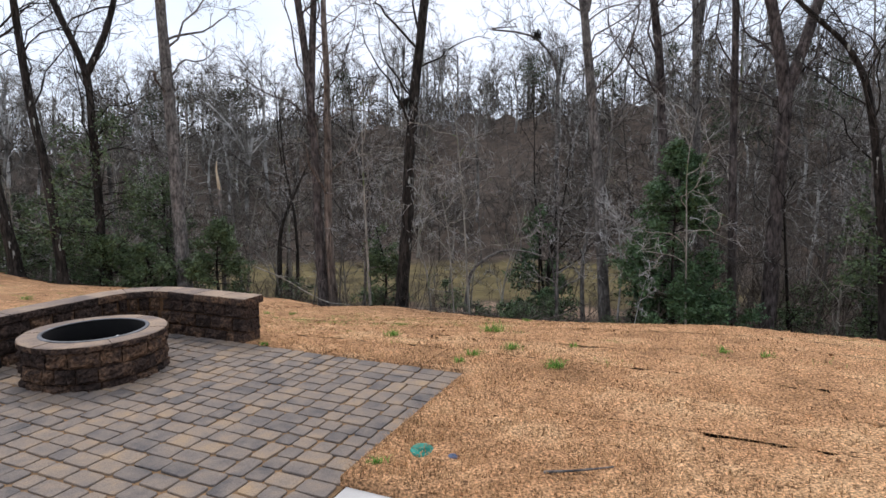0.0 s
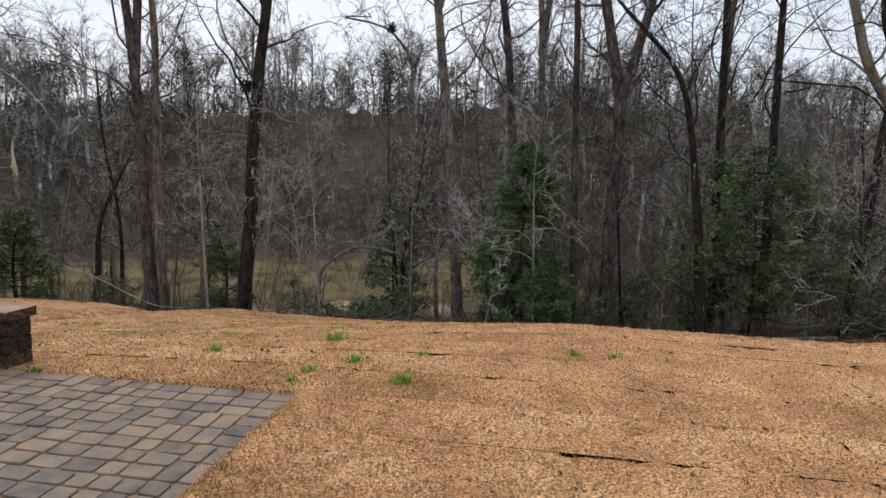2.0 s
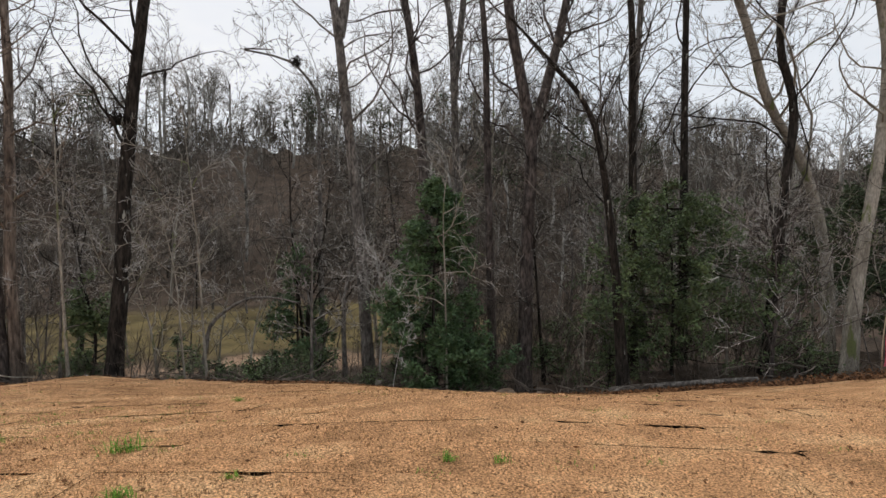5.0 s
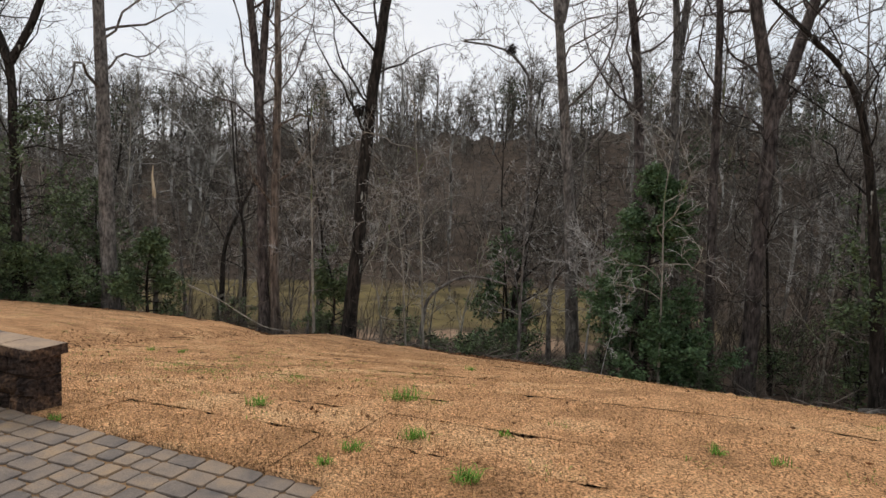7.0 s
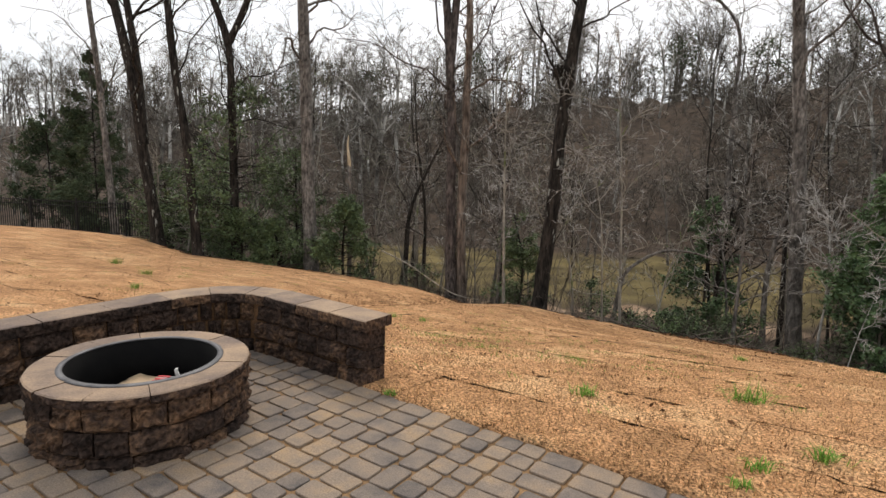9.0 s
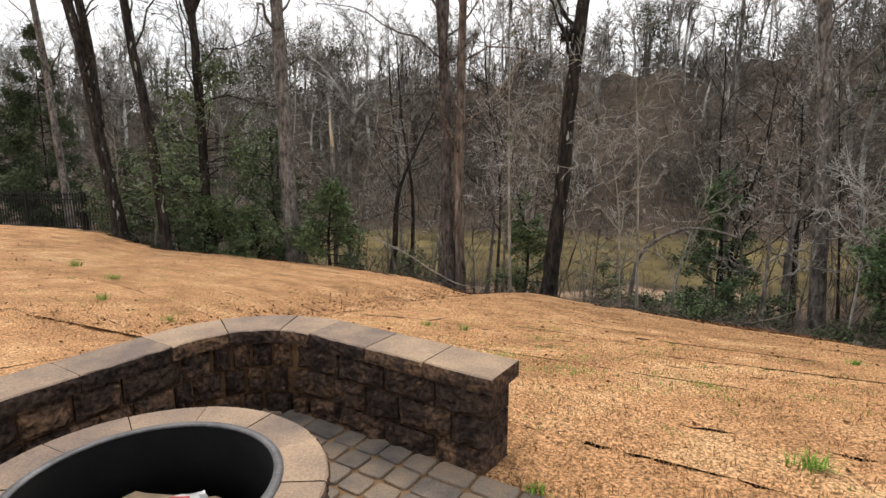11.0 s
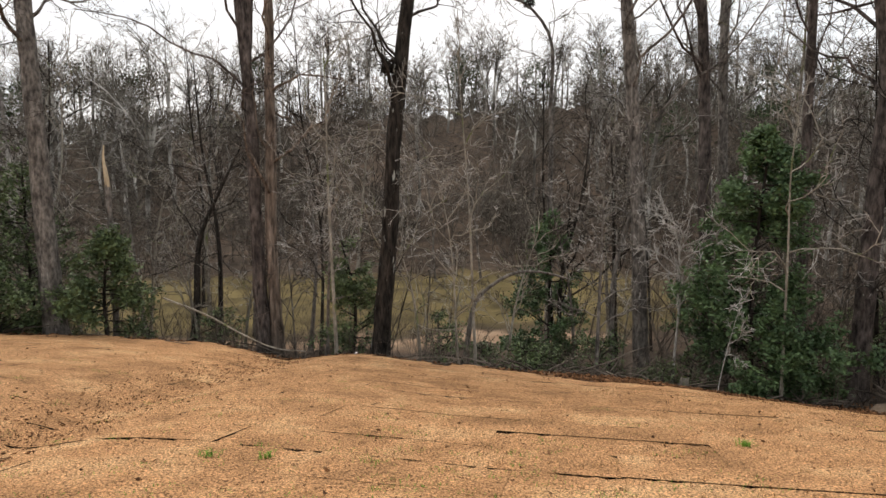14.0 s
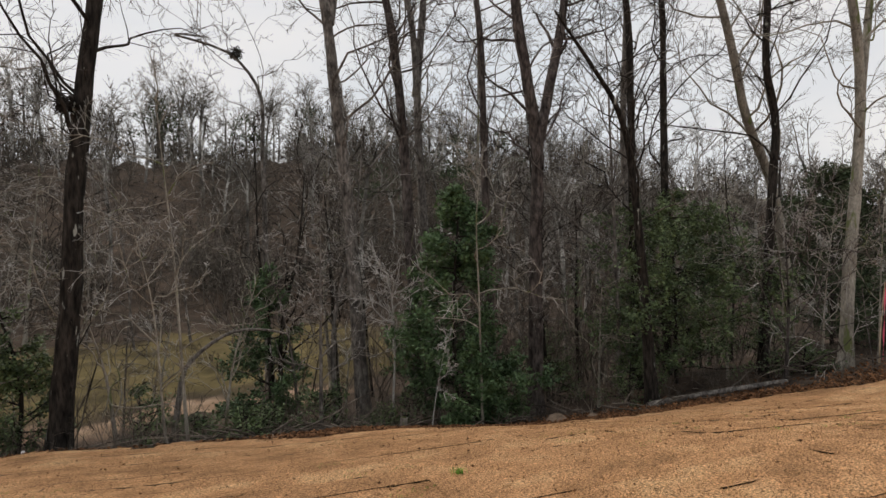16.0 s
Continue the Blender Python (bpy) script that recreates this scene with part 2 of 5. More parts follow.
def ground_material():
    """Leaf litter in the woods, a bleached meadow in the valley and a bare dirt track across it."""
    m = surface("woodland_floor", [(0.3, (0.03, 0.023, 0.018)), (0.55, (0.074, 0.055, 0.042)), (0.75, (0.122, 0.086, 0.062))], 0.9, 0.95, 0.7, 14, 0.4,
                bump_distance=0.04)
    nt = m.node_tree
    bsdf = nt.nodes["Principled BSDF"]
    litter = bsdf.inputs["Base Color"].links[0].from_socket
    geo = nt.nodes.new("ShaderNodeNewGeometry")
    sep = nt.nodes.new("ShaderNodeSeparateXYZ")
    nt.links.new(geo.outputs["Position"], sep.inputs[0])
    wob = nt.nodes.new("ShaderNodeTexNoise")
    wob.inputs["Scale"].default_value = 0.35
    nt.links.new(geo.outputs["Position"], wob.inputs["Vector"])

    def along(axis, slope):
        a = nt.nodes.new("ShaderNodeMath")
        a.operation = "MULTIPLY_ADD"
        nt.links.new(wob.outputs["Fac"], a.inputs[0])
        a.inputs[1].default_value = slope
        nt.links.new(sep.outputs[axis], a.inputs[2])
        return a.outputs[0]

    def band(value, lo, hi, soft):
        up = nt.nodes.new("ShaderNodeMapRange")
        up.interpolation_type = "SMOOTHSTEP"
        up.inputs["From Min"].default_value, up.inputs["From Max"].default_value = lo, lo + soft
        nt.links.new(value, up.inputs["Value"])
        dn = nt.nodes.new("ShaderNodeMapRange")
        dn.interpolation_type = "SMOOTHSTEP"
        dn.inputs["From Min"].default_value, dn.inputs["From Max"].default_value = hi - soft, hi
        dn.inputs["To Min"].default_value, dn.inputs["To Max"].default_value = 1, 0
        nt.links.new(value, dn.inputs["Value"])
        mu = nt.nodes.new("ShaderNodeMath")
        mu.operation = "MULTIPLY"
        nt.links.new(up.outputs[0], mu.inputs[0])
        nt.links.new(dn.outputs[0], mu.inputs[1])
        return mu.outputs[0]

    def over(base, mask, stops, scale):
        nz = nt.nodes.new("ShaderNodeTexNoise")
        nz.inputs["Scale"].default_value = scale
        nz.inputs["Detail"].default_value = 7
        nt.links.new(geo.outputs["Position"], nz.inputs["Vector"])
        rp = nt.nodes.new("ShaderNodeValToRGB")
        rp.color_ramp.elements[0].position, rp.color_ramp.elements[0].color = 0.32, (*stops[0], 1)
        rp.color_ramp.elements[1].position, rp.color_ramp.elements[1].color = 0.68, (*stops[1], 1)
        nt.links.new(nz.outputs["Fac"], rp.inputs["Fac"])
        mx = nt.nodes.new("ShaderNodeMix")
        mx.data_type = "RGBA"
        nt.links.new(mask, mx.inputs["Factor"])
        nt.links.new(base, mx.inputs["A"])
        nt.links.new(rp.outputs["Color"], mx.inputs["B"])
        return mx.outputs["Result"]

    across = along("X", 6.0)
    ahead = along("Y", 5.0)
    field = nt.nodes.new("ShaderNodeMath")
    field.operation = "MULTIPLY"
    nt.links.new(band(ahead, 28.0, 44.0, 2.5), field.inputs[0])
    nt.links.new(band(across, -16.0, 21.0, 6.0), field.inputs[1])
    c = over(litter, field.outputs[0], ((0.058, 0.046, 0.022), (0.175, 0.138, 0.062)), 0.5)
    track = nt.nodes.new("ShaderNodeMath")
    track.operation = "MULTIPLY"
    nt.links.new(band(ahead, 26.6, 28.9, 0.8), track.inputs[0])
    nt.links.new(band(across, -14.0, 13.0, 4.0), track.inputs[1])
    c = over(c, track.outputs[0], ((0.23, 0.15, 0.10), (0.36, 0.26, 0.18)), 1.5)
    nt.links.new(c, bsdf.inputs["Base Color"])
    return m


M_GROUND = ground_material()


# ---------------------------------------------------------------- building helpers
def grid_mesh(name, verts, faces, mat, smooth=True):
    """A mesh from arrays; faces: one array of quads or triangles, or a list of such arrays."""
    me = bpy.data.meshes.new(name)
    verts = np.asarray(verts, np.float32).reshape(-1, 3)
    groups = [np.asarray(f, np.int32) for f in (faces if isinstance(faces, list) else [faces]) if len(f)]
    idx = np.concatenate([g.ravel() for g in groups])
    sizes = np.concatenate([np.full(len(g), g.shape[1], np.int32) for g in groups])
    me.vertices.add(len(verts))
    me.vertices.foreach_set("co", verts.ravel())
    me.loops.add(len(idx))
    me.loops.foreach_set("vertex_index", idx)
    me.polygons.add(len(sizes))
    me.polygons.foreach_set("loop_start", np.concatenate([[0], np.cumsum(sizes)[:-1]]).astype(np.int32))
    me.update(calc_edges=True)
    me.polygons.foreach_set("use_smooth", np.full(len(sizes), smooth))
    me.materials.append(mat)
    return me


def part(name, data, mat=None, parent=None, label=""):
    """Links a bmesh or a mesh as one mesh object under a thing or a part."""
    if isinstance(data, bmesh.types.BMesh):
        me = bpy.data.meshes.new(name)
        data.to_mesh(me)
        data.free()
        me.materials.append(mat)
        data = me
    ob = new(name, data)
    if parent is not None:
        ob.parent = parent
    return tagged(ob, label) if label else ob


def thing(name, label, category, at=None, group="", kind=""):
    ob = new(name)
    ob.empty_display_size = 0.2
    if at is not None:
        ob.matrix_world = at
    return tagged(ob, label, category, group, kind)


def smooth01(a, b, x):
    t = np.clip((x - a) / (b - a), 0, 1)
    return t * t * (3 - 2 * t)


# the patio's own frame: u along its far edge, v away from the house
PATIO = pose(0.144, 4.78, 0, 0, 0, -22.906)
UX, UY = math.cos(radians(-22.906)), math.sin(radians(-22.906))


def to_world(u, v):
    return 0.144 + u * UX - v * UY, 4.78 + u * UY + v * UX


# ---------------------------------------------------------------- terrain
def bank_edge(x):
    """Where the ground starts to fall away into the wood."""
    return np.interp(x, (-60, -30, -20, -17, -14.5, -13, -12, -9.5, -6, -2.6, 0.6, 3.3, 5.3, 7.5, 10, 14, 20, 40, 80),
                     (27, 24.5, 22.8, 21.3, 19.2, 18.9, 19.3, 19.7, 19.4, 17.6, 16.2, 16.0, 15.5, 14.3, 12.6, 10.2, 8.8, 5.0, 0.0))


def lawn_edge(x):
    """Where the turf ends; past it lies leaf litter."""
    return bank_edge(x) - np.interp(x, (0.6, 2.0, 3.3, 5.3, 7.5, 10, 11, 12, 14, 20), (0.0, 1.1, 1.7, 2.0, 1.3, 0.7, 1.2, 2.2, 2.4, 2.6))


def lawn_z(x, y):
    s = np.logaddexp(0, (y - 6.0) / 0.5) * 0.5
    s = np.minimum(s, 40)
    z = -0.2 * s
    swale = np.interp(y, (8.6, 12, 14.5, 17.5), (-5.7, -4.9, -4.35, -3.5))
    z = z - 0.26 * np.exp(-np.abs((x - swale) / np.where(x < swale, 1.5, 0.9)) ** 1.5) * smooth01(6.5, 9.0, y)
    z = z + 0.065 * np.clip(-x - 1, 0, 17.5) * np.clip((y - 5) / 10, 0, 1) + 0.25 * smooth01(13.0, 16.5, -x) * smooth01(14.0, 20.0, y)
    z = z - 0.09 * np.clip(x + 1.5, 0, 8) * np.clip((y - 7) / 8, 0, 1.2)
    z = z - 0.1 * np.clip(x - 3.5, 0, 6) * smooth01(3.5, 7.0, y)
    return z + 0.045


def ground_z(x, y):
    e = bank_edge(x)
    z = lawn_z(x, np.minimum(y, e + 3))
    bank = smooth01(5.5, 9.0, x)
    z = z - 0.06 - 0.28 * (1 - bank) * smooth01(e + 0.1, e + 1.0, y)
    z = z + (-4.2 - z) * smooth01(e + 0.8 + 2.5 * bank, e + 8.0 + 3.0 * bank, y)
    hill = 16.8 - 6.0 * smooth01(-15, -60, x) + 3.5 * smooth01(8, 55, x) + 1.2 * np.sin(x * 0.05) + 0.8 * np.sin(x * 0.13 + 1)
    z = z + hill * smooth01(38, 112, y) + 8 * smooth01(112, 300, y) + smooth01(60, 100, y) * (0.5 * np.sin(x * 0.9 + y * 0.31) + 0.45 * np.sin(x * 0.47 - y * 0.6 + 2) + 0.35 * np.sin(x * 1.7 + 0.8 * y))
    return z


# ---------------------------------------------------------------- stems and branches
rng = np.random.default_rng(7)


def unit(a):
    return a / np.maximum(np.linalg.norm(a, axis=-1, keepdims=True), 1e-9)


def tubes(poly, rad, sides):
    """Tapered tubes round N polylines of P points: vertices and quads."""
    n, p, _ = poly.shape
    tan = unit(np.gradient(poly, axis=1))
    ref = np.array((0.31, 0.53, 0.79))
    a = unit(np.cross(tan, ref))
    b = np.cross(tan, a)
    ang = np.arange(sides) * 2 * np.pi / sides
    ring = a[:, :, None] * np.cos(ang)[None, None, :, None] + b[:, :, None] * np.sin(ang)[None, None, :, None]
    v = poly[:, :, None] + ring * rad[:, :, None, None]
    i = np.arange(n * p * sides).reshape(n, p, sides)
    q = np.stack((i[:, :-1], np.roll(i[:, :-1], -1, 2), np.roll(i[:, 1:], -1, 2), i[:, 1:]), -1).reshape(-1, 4)
    return v.reshape(-1, 3), q


def slivers(poly, rad):
    """The finest far twigs: one tapering blade of wood each, from the first point to the last."""
    a, b = poly[:, 0], poly[:, -1]
    side = unit(np.cross(b - a, rng.normal(0, 1, a.shape))) * rad[:, :1]
    v = np.stack((a - side, a + side, b), 1).reshape(-1, 3)
    return v, np.arange(len(v)).reshape(-1, 3)


def join(pieces):
    vs, fs, k = [], [], 0
    mixed = len({f.shape[1] for _, f in pieces}) > 1
    for v, f in pieces:
        vs.append(v)
        if mixed and f.shape[1] == 4:
            f = np.concatenate((f[:, (0, 1, 2)], f[:, (0, 2, 3)]))
        fs.append(f + k)
        k += len(v)
    return np.concatenate(vs), np.concatenate(fs)


def wander(start, way, length, points, jitter, rise):
    pts, d = [start], way
    for _ in range(points - 1):
        d = unit(d + rng.normal(0, jitter, d.shape) + np.array((0, 0, rise)))
        pts.append(pts[-1] + d * (length / (points - 1))[:, None])
    return np.stack(pts, 1)


def spawn(poly, rad, count, lo, hi, angle, ratio, points, jitter, rise, thin=0.55, tip=0.25, rmin=0.003, even=False):
    """count children on each polyline, between the shares lo and hi of its length."""
    n, p, _ = poly.shape
    k = np.repeat(np.arange(n), count)
    s = rng.uniform(lo, hi, n * count) * (p - 1)
    if even:
        s = (lo + (hi - lo) * (np.tile(np.arange(count), n) + rng.uniform(0, 1, n * count)) / count) * (p - 1)
    i = np.minimum(s.astype(int), p - 2)
    f = (s - i)[:, None]
    at = poly[k, i] * (1 - f) + poly[k, i + 1] * f
    r = rad[k, i] * (1 - f[:, 0]) + rad[k, i + 1] * f[:, 0]
    tan = unit(poly[k, i + 1] - poly[k, i])
    side = unit(np.cross(tan, rng.normal(0, 1, tan.shape)))
    ang = np.radians(rng.normal(angle, angle * 0.22, len(k)))[:, None]
    way = tan * np.cos(ang) + side * np.sin(ang)
    whole = np.linalg.norm(np.diff(poly, axis=1), axis=2).sum(1)[k]
    length = whole * ratio * rng.uniform(0.6, 1.3, len(k)) * (1.15 - 0.6 * s / (p - 1))
    child = wander(at, way, length, points, jitter, rise)
    r0 = np.maximum(r * thin * rng.uniform(0.7, 1.1, len(k)), rmin)
    return child, np.maximum(r0[:, None] * np.linspace(1, tip, points)[None], rmin * 0.5)


def smooth_line(points, n):
    """A smooth line of n points through the given ones."""
    p = np.array(points, float)
    d = np.concatenate([[0], np.cumsum(np.linalg.norm(np.diff(p, axis=0), axis=1))])
    m = np.gradient(p, d, axis=0)
    out = []
    for t in np.linspace(0, d[-1], n):
        i = min(np.searchsorted(d, t, "right") - 1, len(d) - 2)
        h = d[i + 1] - d[i]
        x = (t - d[i]) / h
        out.append((2 * x**3 - 3 * x**2 + 1) * p[i] + (x**3 - 2 * x**2 + x) * h * m[i] + (-2 * x**3 + 3 * x**2) * p[i + 1] + (x**3 - x**2) * h * m[i + 1])
    return np.array(out)


def trunk_mesh(name, line, radius, mat, flare=0.5, tip=0.45, sides=14):
    """A trunk round a line: flared foot, uneven girth."""
    n = len(line)
    s = np.linspace(0, 1, n)
    h = np.concatenate([[0], np.cumsum(np.linalg.norm(np.diff(line, axis=0), axis=1))])
    rad = radius * (1 - (1 - tip) * s) * (1 + flare * np.exp(-h / 0.45))
    v, q = tubes(line[None], rad[None], sides)
    v = v.reshape(n, sides, 3)
    off = v - line[:, None]
    knots = 1 + rng.normal(0, 0.05, (n, sides, 1)) + 0.10 * np.sin(np.arange(sides) * 2.4 + rng.uniform(0, 6))[None, :, None] * np.exp(-h / 0.8)[:, None, None]
    v = line[:, None] + off * knots
    return grid_mesh(name, v.reshape(-1, 3), q, mat), rad


def each_limb(l1, r1, l2, r2, per, mat, root):
    for i in range(len(l1)):
        s = slice(i * per, (i + 1) * per)
        part("limb", grid_mesh("limb", *join([tubes(l1[i:i + 1], r1[i:i + 1], 5), tubes(l2[s], r2[s], 3)]), mat), parent=root)


def bare_tree(points, depth, radius, mat, label, height=17.0, limbs=9, low=0.45, name="bare_tree", twig=M_TWIG, grow=True, spread=1.0, fork=None):
    """A leafless tree whose trunk runs through points (x, z) in the upright plane y = depth, set down on the ground."""
    pts = [(x, depth, z) for x, z in sorted(points, key=lambda q: q[1])]
    if len(pts) > 1:
        dx = (pts[1][0] - pts[0][0]) / (pts[1][2] - pts[0][2])
    else:
        dx = 0
    foot_z = float(ground_z(pts[0][0], depth)) - 0.25
    if pts[0][2] > foot_z + 0.3:
        pts.insert(0, (pts[0][0] - max(-0.12, min(0.12, dx)) * (pts[0][2] - foot_z), depth, foot_z))
    top = pts[-1]
    if grow and top[2] < foot_z + height:
        prev = pts[-2]
        k = (top[0] - prev[0]) / max(top[2] - prev[2], 0.5)
        up = foot_z + height - top[2]
        pts.append((top[0] + k * up * 0.6, depth + 0.3, top[2] + up * 0.5))
        pts.append((top[0] + k * up * 0.9 + 0.2, depth + 0.2, top[2] + up))
    root = thing(name, label, "tree", pose(pts[0][0], depth, foot_z + 0.25), group="trees at the wood's edge")
    inv = np.array((pts[0][0], depth, foot_z + 0.25))
    radius *= 0.86
    limbs, low = round(limbs * (1.7 if grow else 1.0)), low - 0.16 if grow else low
    line = smooth_line(pts, 34) - inv
    me, rad = trunk_mesh("trunk", line, radius, mat, tip=0.42 if grow else 0.16)
    part("trunk", me, parent=root)
    pieces = []
    if grow:
        l1, r1 = spawn(line[None], rad[None], limbs, low, 0.99, 50, 0.27 * spread, 9, 0.3, 0.07, thin=0.3, even=True)
        l2, r2 = spawn(l1, r1, 5, 0.25, 0.98, 42, 0.5, 6, 0.3, 0.05)
        l3, r3 = spawn(l2, r2, 6, 0.2, 1.0, 40, 0.5, 3, 0.3, 0.03, rmin=0.007)
        l4, r4 = spawn(l3, r3, 6, 0.2, 1.0, 38, 0.55, 3, 0.2, 0.02, rmin=0.005)
        s1, q1 = spawn(line[None], rad[None], 12, 0.1, 0.5, 62, 0.085, 6, 0.32, 0.05, thin=0.1, rmin=0.009)
        s2, q2 = spawn(s1, q1, 5, 0.2, 1.0, 45, 0.5, 3, 0.3, 0.03, rmin=0.006)
        for i in range(len(s1)):
            k = slice(i * 5, i * 5 + 5)
            part("shoot", grid_mesh("shoot", *join([tubes(s1[i:i + 1], q1[i:i + 1], 3), tubes(s2[k], q2[k], 3)]), mat), parent=root)
    else:
        l1, r1 = spawn(line[None], rad[None], limbs, low, 0.99, 48, 0.34 * spread, 9, 0.3, 0.06, thin=0.6 if radius < 0.08 else 0.32, tip=0.4, rmin=min(0.016, radius * 0.8), even=True)
        l2, r2 = spawn(l1, r1, 5, 0.2, 0.98, 45, 0.45, 6, 0.33, 0.05, thin=0.7, rmin=min(0.011, radius * 0.6))
        l3, r3 = spawn(l2, r2, 4, 0.2, 1.0, 42, 0.5, 3, 0.3, 0.03, thin=0.7, rmin=0.008)
        l4, r4 = spawn(l3, r3, 3, 0.2, 1.0, 38, 0.5, 3, 0.2, 0.02, rmin=0.006)
    each_limb(l1, r1, l2, r2, 5, mat, root)
    tagged(part("twigs", grid_mesh("twigs", *join([tubes(l3, r3, 3), slivers(l4, r4)]), twig), parent=root), kind="stuff")
    if fork:
        line2 = smooth_line([(x, depth + dy, z) for x, dy, z in fork], 22) - inv
        me2, rad2 = trunk_mesh("second_trunk", line2, radius * 0.75, mat, flare=0.0, tip=0.5)
        part("second_trunk", me2, parent=root)
        a1, b1 = spawn(line2[None], rad2[None], max(4, limbs // 2), 0.35, 0.99, 50, 0.32, 8, 0.22, 0.06, thin=0.45)
        a2, b2 = spawn(a1, b1, 5, 0.25, 0.98, 42, 0.5, 6, 0.25, 0.05)
        a3, b3 = spawn(a2, b2, 5, 0.2, 1.0, 40, 0.5, 4, 0.25, 0.03, rmin=0.006)
        a4, b4 = spawn(a3, b3, 3, 0.2, 1.0, 38, 0.55, 3, 0.2, 0.02, rmin=0.006)
        each_limb(a1, b1, a2, b2, 5, mat, root)
        tagged(part("twigs", grid_mesh("twigs", *join([tubes(a3, b3, 3), slivers(a4, b4)]), twig), parent=root), kind="stuff")
    return root


def leaves_at(centres, size, flat=0.4):
    """Folded leaves of about that length at the centres: vertices and triangles."""
    n = len(centres)
    a = unit(rng.normal(0, 1, (n, 3)) * (1, 1, flat + 0.3))
    b = unit(np.cross(a, rng.normal(0, 1, (n, 3)) + (0, 0, 1.0)))
    c = np.cross(a, b)
    s = size * rng.uniform(0.6, 1.3, (n, 1))
    v = np.stack((centres - a * s * 0.5, centres + b * s * 0.26 + c * s * 0.08, centres + a * s * 0.5, centres - b * s * 0.26 + c * s * 0.08), 1)
    i = np.arange(n)[:, None] * 4
    f = np.concatenate((i + (0, 1, 2), i + (0, 2, 3)))
    return v.reshape(-1, 3), f


def evergreen(x, y, height, width, label, mat=M_HOLLY, leaves=9000, size=0.11, limbs=46, name="evergreen_tree", lift=0.0, droop=0.0, low=0.06,
              bark=M_BARK_DARK, peak=0.3, trunk=0.05):
    """A broad-leaved evergreen: stem, boughs and a crown of single leaves along them."""
    z0 = float(ground_z(x, y)) - 0.1 + lift
    root = thing(name, label, "tree", pose(x, y, z0))
    line = smooth_line([(0, 0, -0.1), (rng.normal(0, 0.08), 0.05, height * 0.5), (rng.normal(0, 0.12), 0, height)], 16)
    me, rad = trunk_mesh("trunk", line, trunk, bark, sides=8)
    part("trunk", me, parent=root)
    s = np.sort(rng.uniform(low, 0.98, limbs))
    at = np.stack([np.interp(s, np.linspace(0, 1, 16), line[:, k]) for k in range(3)], 1)
    prof = np.where(s < peak, 0.72 + 0.28 * s / peak, np.clip((1 - s) / (1 - peak), 0, 1) ** 0.75)
    az = rng.uniform(0, 2 * np.pi, limbs)
    way = np.stack((np.cos(az), np.sin(az), rng.uniform(-0.05, 0.45, limbs) - droop), 1)
    length = width * 0.5 * prof * rng.uniform(0.7, 1.2, limbs) + 0.12
    b1 = wander(at, unit(way), length, 6, 0.16, 0.03)
    q1 = np.maximum(0.02 * np.linspace(1, 0.3, 6)[None] * np.ones((limbs, 1)), 0.004)
    b2, q2 = spawn(b1, q1, 6, 0.2, 1.0, 45, 0.45, 4, 0.2, 0.0, rmin=0.004)
    tagged(part("boughs", grid_mesh("boughs", *join([tubes(b1, q1, 4), tubes(b2, q2, 3)]), bark), parent=root), kind="stuff")
    leaves = int(leaves * 2.0)
    size *= 0.92
    reach = np.linalg.norm(b2[:, -1] - b2[:, 0], axis=1) + 0.15
    pick = rng.choice(len(b2), leaves, p=reach / reach.sum())
    f = rng.uniform(0.1, 1.0, leaves) * 3
    i = np.minimum(f.astype(int), 2)
    g = (f - i)[:, None]
    c = b2[pick, i] * (1 - g) + b2[pick, i + 1] * g + rng.normal(0, size * 0.7, (leaves, 3))
    part("crown", grid_mesh("crown", *leaves_at(c, size), mat, smooth=False), parent=root)
    return root



# ---------------------------------------------------------------- ground sheet
def axis_lines(fine_lo, fine_hi, step, lo, hi):
    a = list(np.arange(fine_lo, fine_hi + 1e-6, step))
    s, x = step, fine_hi
    while x < hi:
        s *= 1.25
        x += s
        a.append(x)
    s, x = step, fine_lo
    while x > lo:
        s *= 1.25
        x -= s
        a.insert(0, x)
    return np.array(a)


gx = axis_lines(-26, 24, 0.4, -900, 900)
gy = axis_lines(-2, 42, 0.4, -300, 1500)
GX, GY = np.meshgrid(gx, gy)
GZ = ground_z(GX, GY)
rough_ground = smooth01(0.1, 1.2, GY - lawn_edge(GX))
GZ = GZ + rough_ground * rng.normal(0, 0.05, GZ.shape) * (np.abs(GX) < 60) * (GY < 60)
# the made ground under the paving lies lower
pu = (GX - 0.144) * UX + (GY - 4.78) * UY
pv = -(GX - 0.144) * UY + (GY - 4.78) * UX
GZ = np.where((pv < 0.6) & (pv > -7.5) & (pu < 6.5) & (pu > -5.0), np.minimum(GZ, -0.14), GZ)
gi = np.arange(GX.size).reshape(GX.shape)
gq = np.stack((gi[:-1, :-1], gi[:-1, 1:], gi[1:, 1:], gi[1:, :-1]), -1).reshape(-1, 4)
ground = part("ground", grid_mesh("ground", np.stack((GX, GY, GZ), -1), gq, M_GROUND))
tagged(ground, "brown leaf-littered woodland ground with a bleached meadow", "ground", kind="structure")

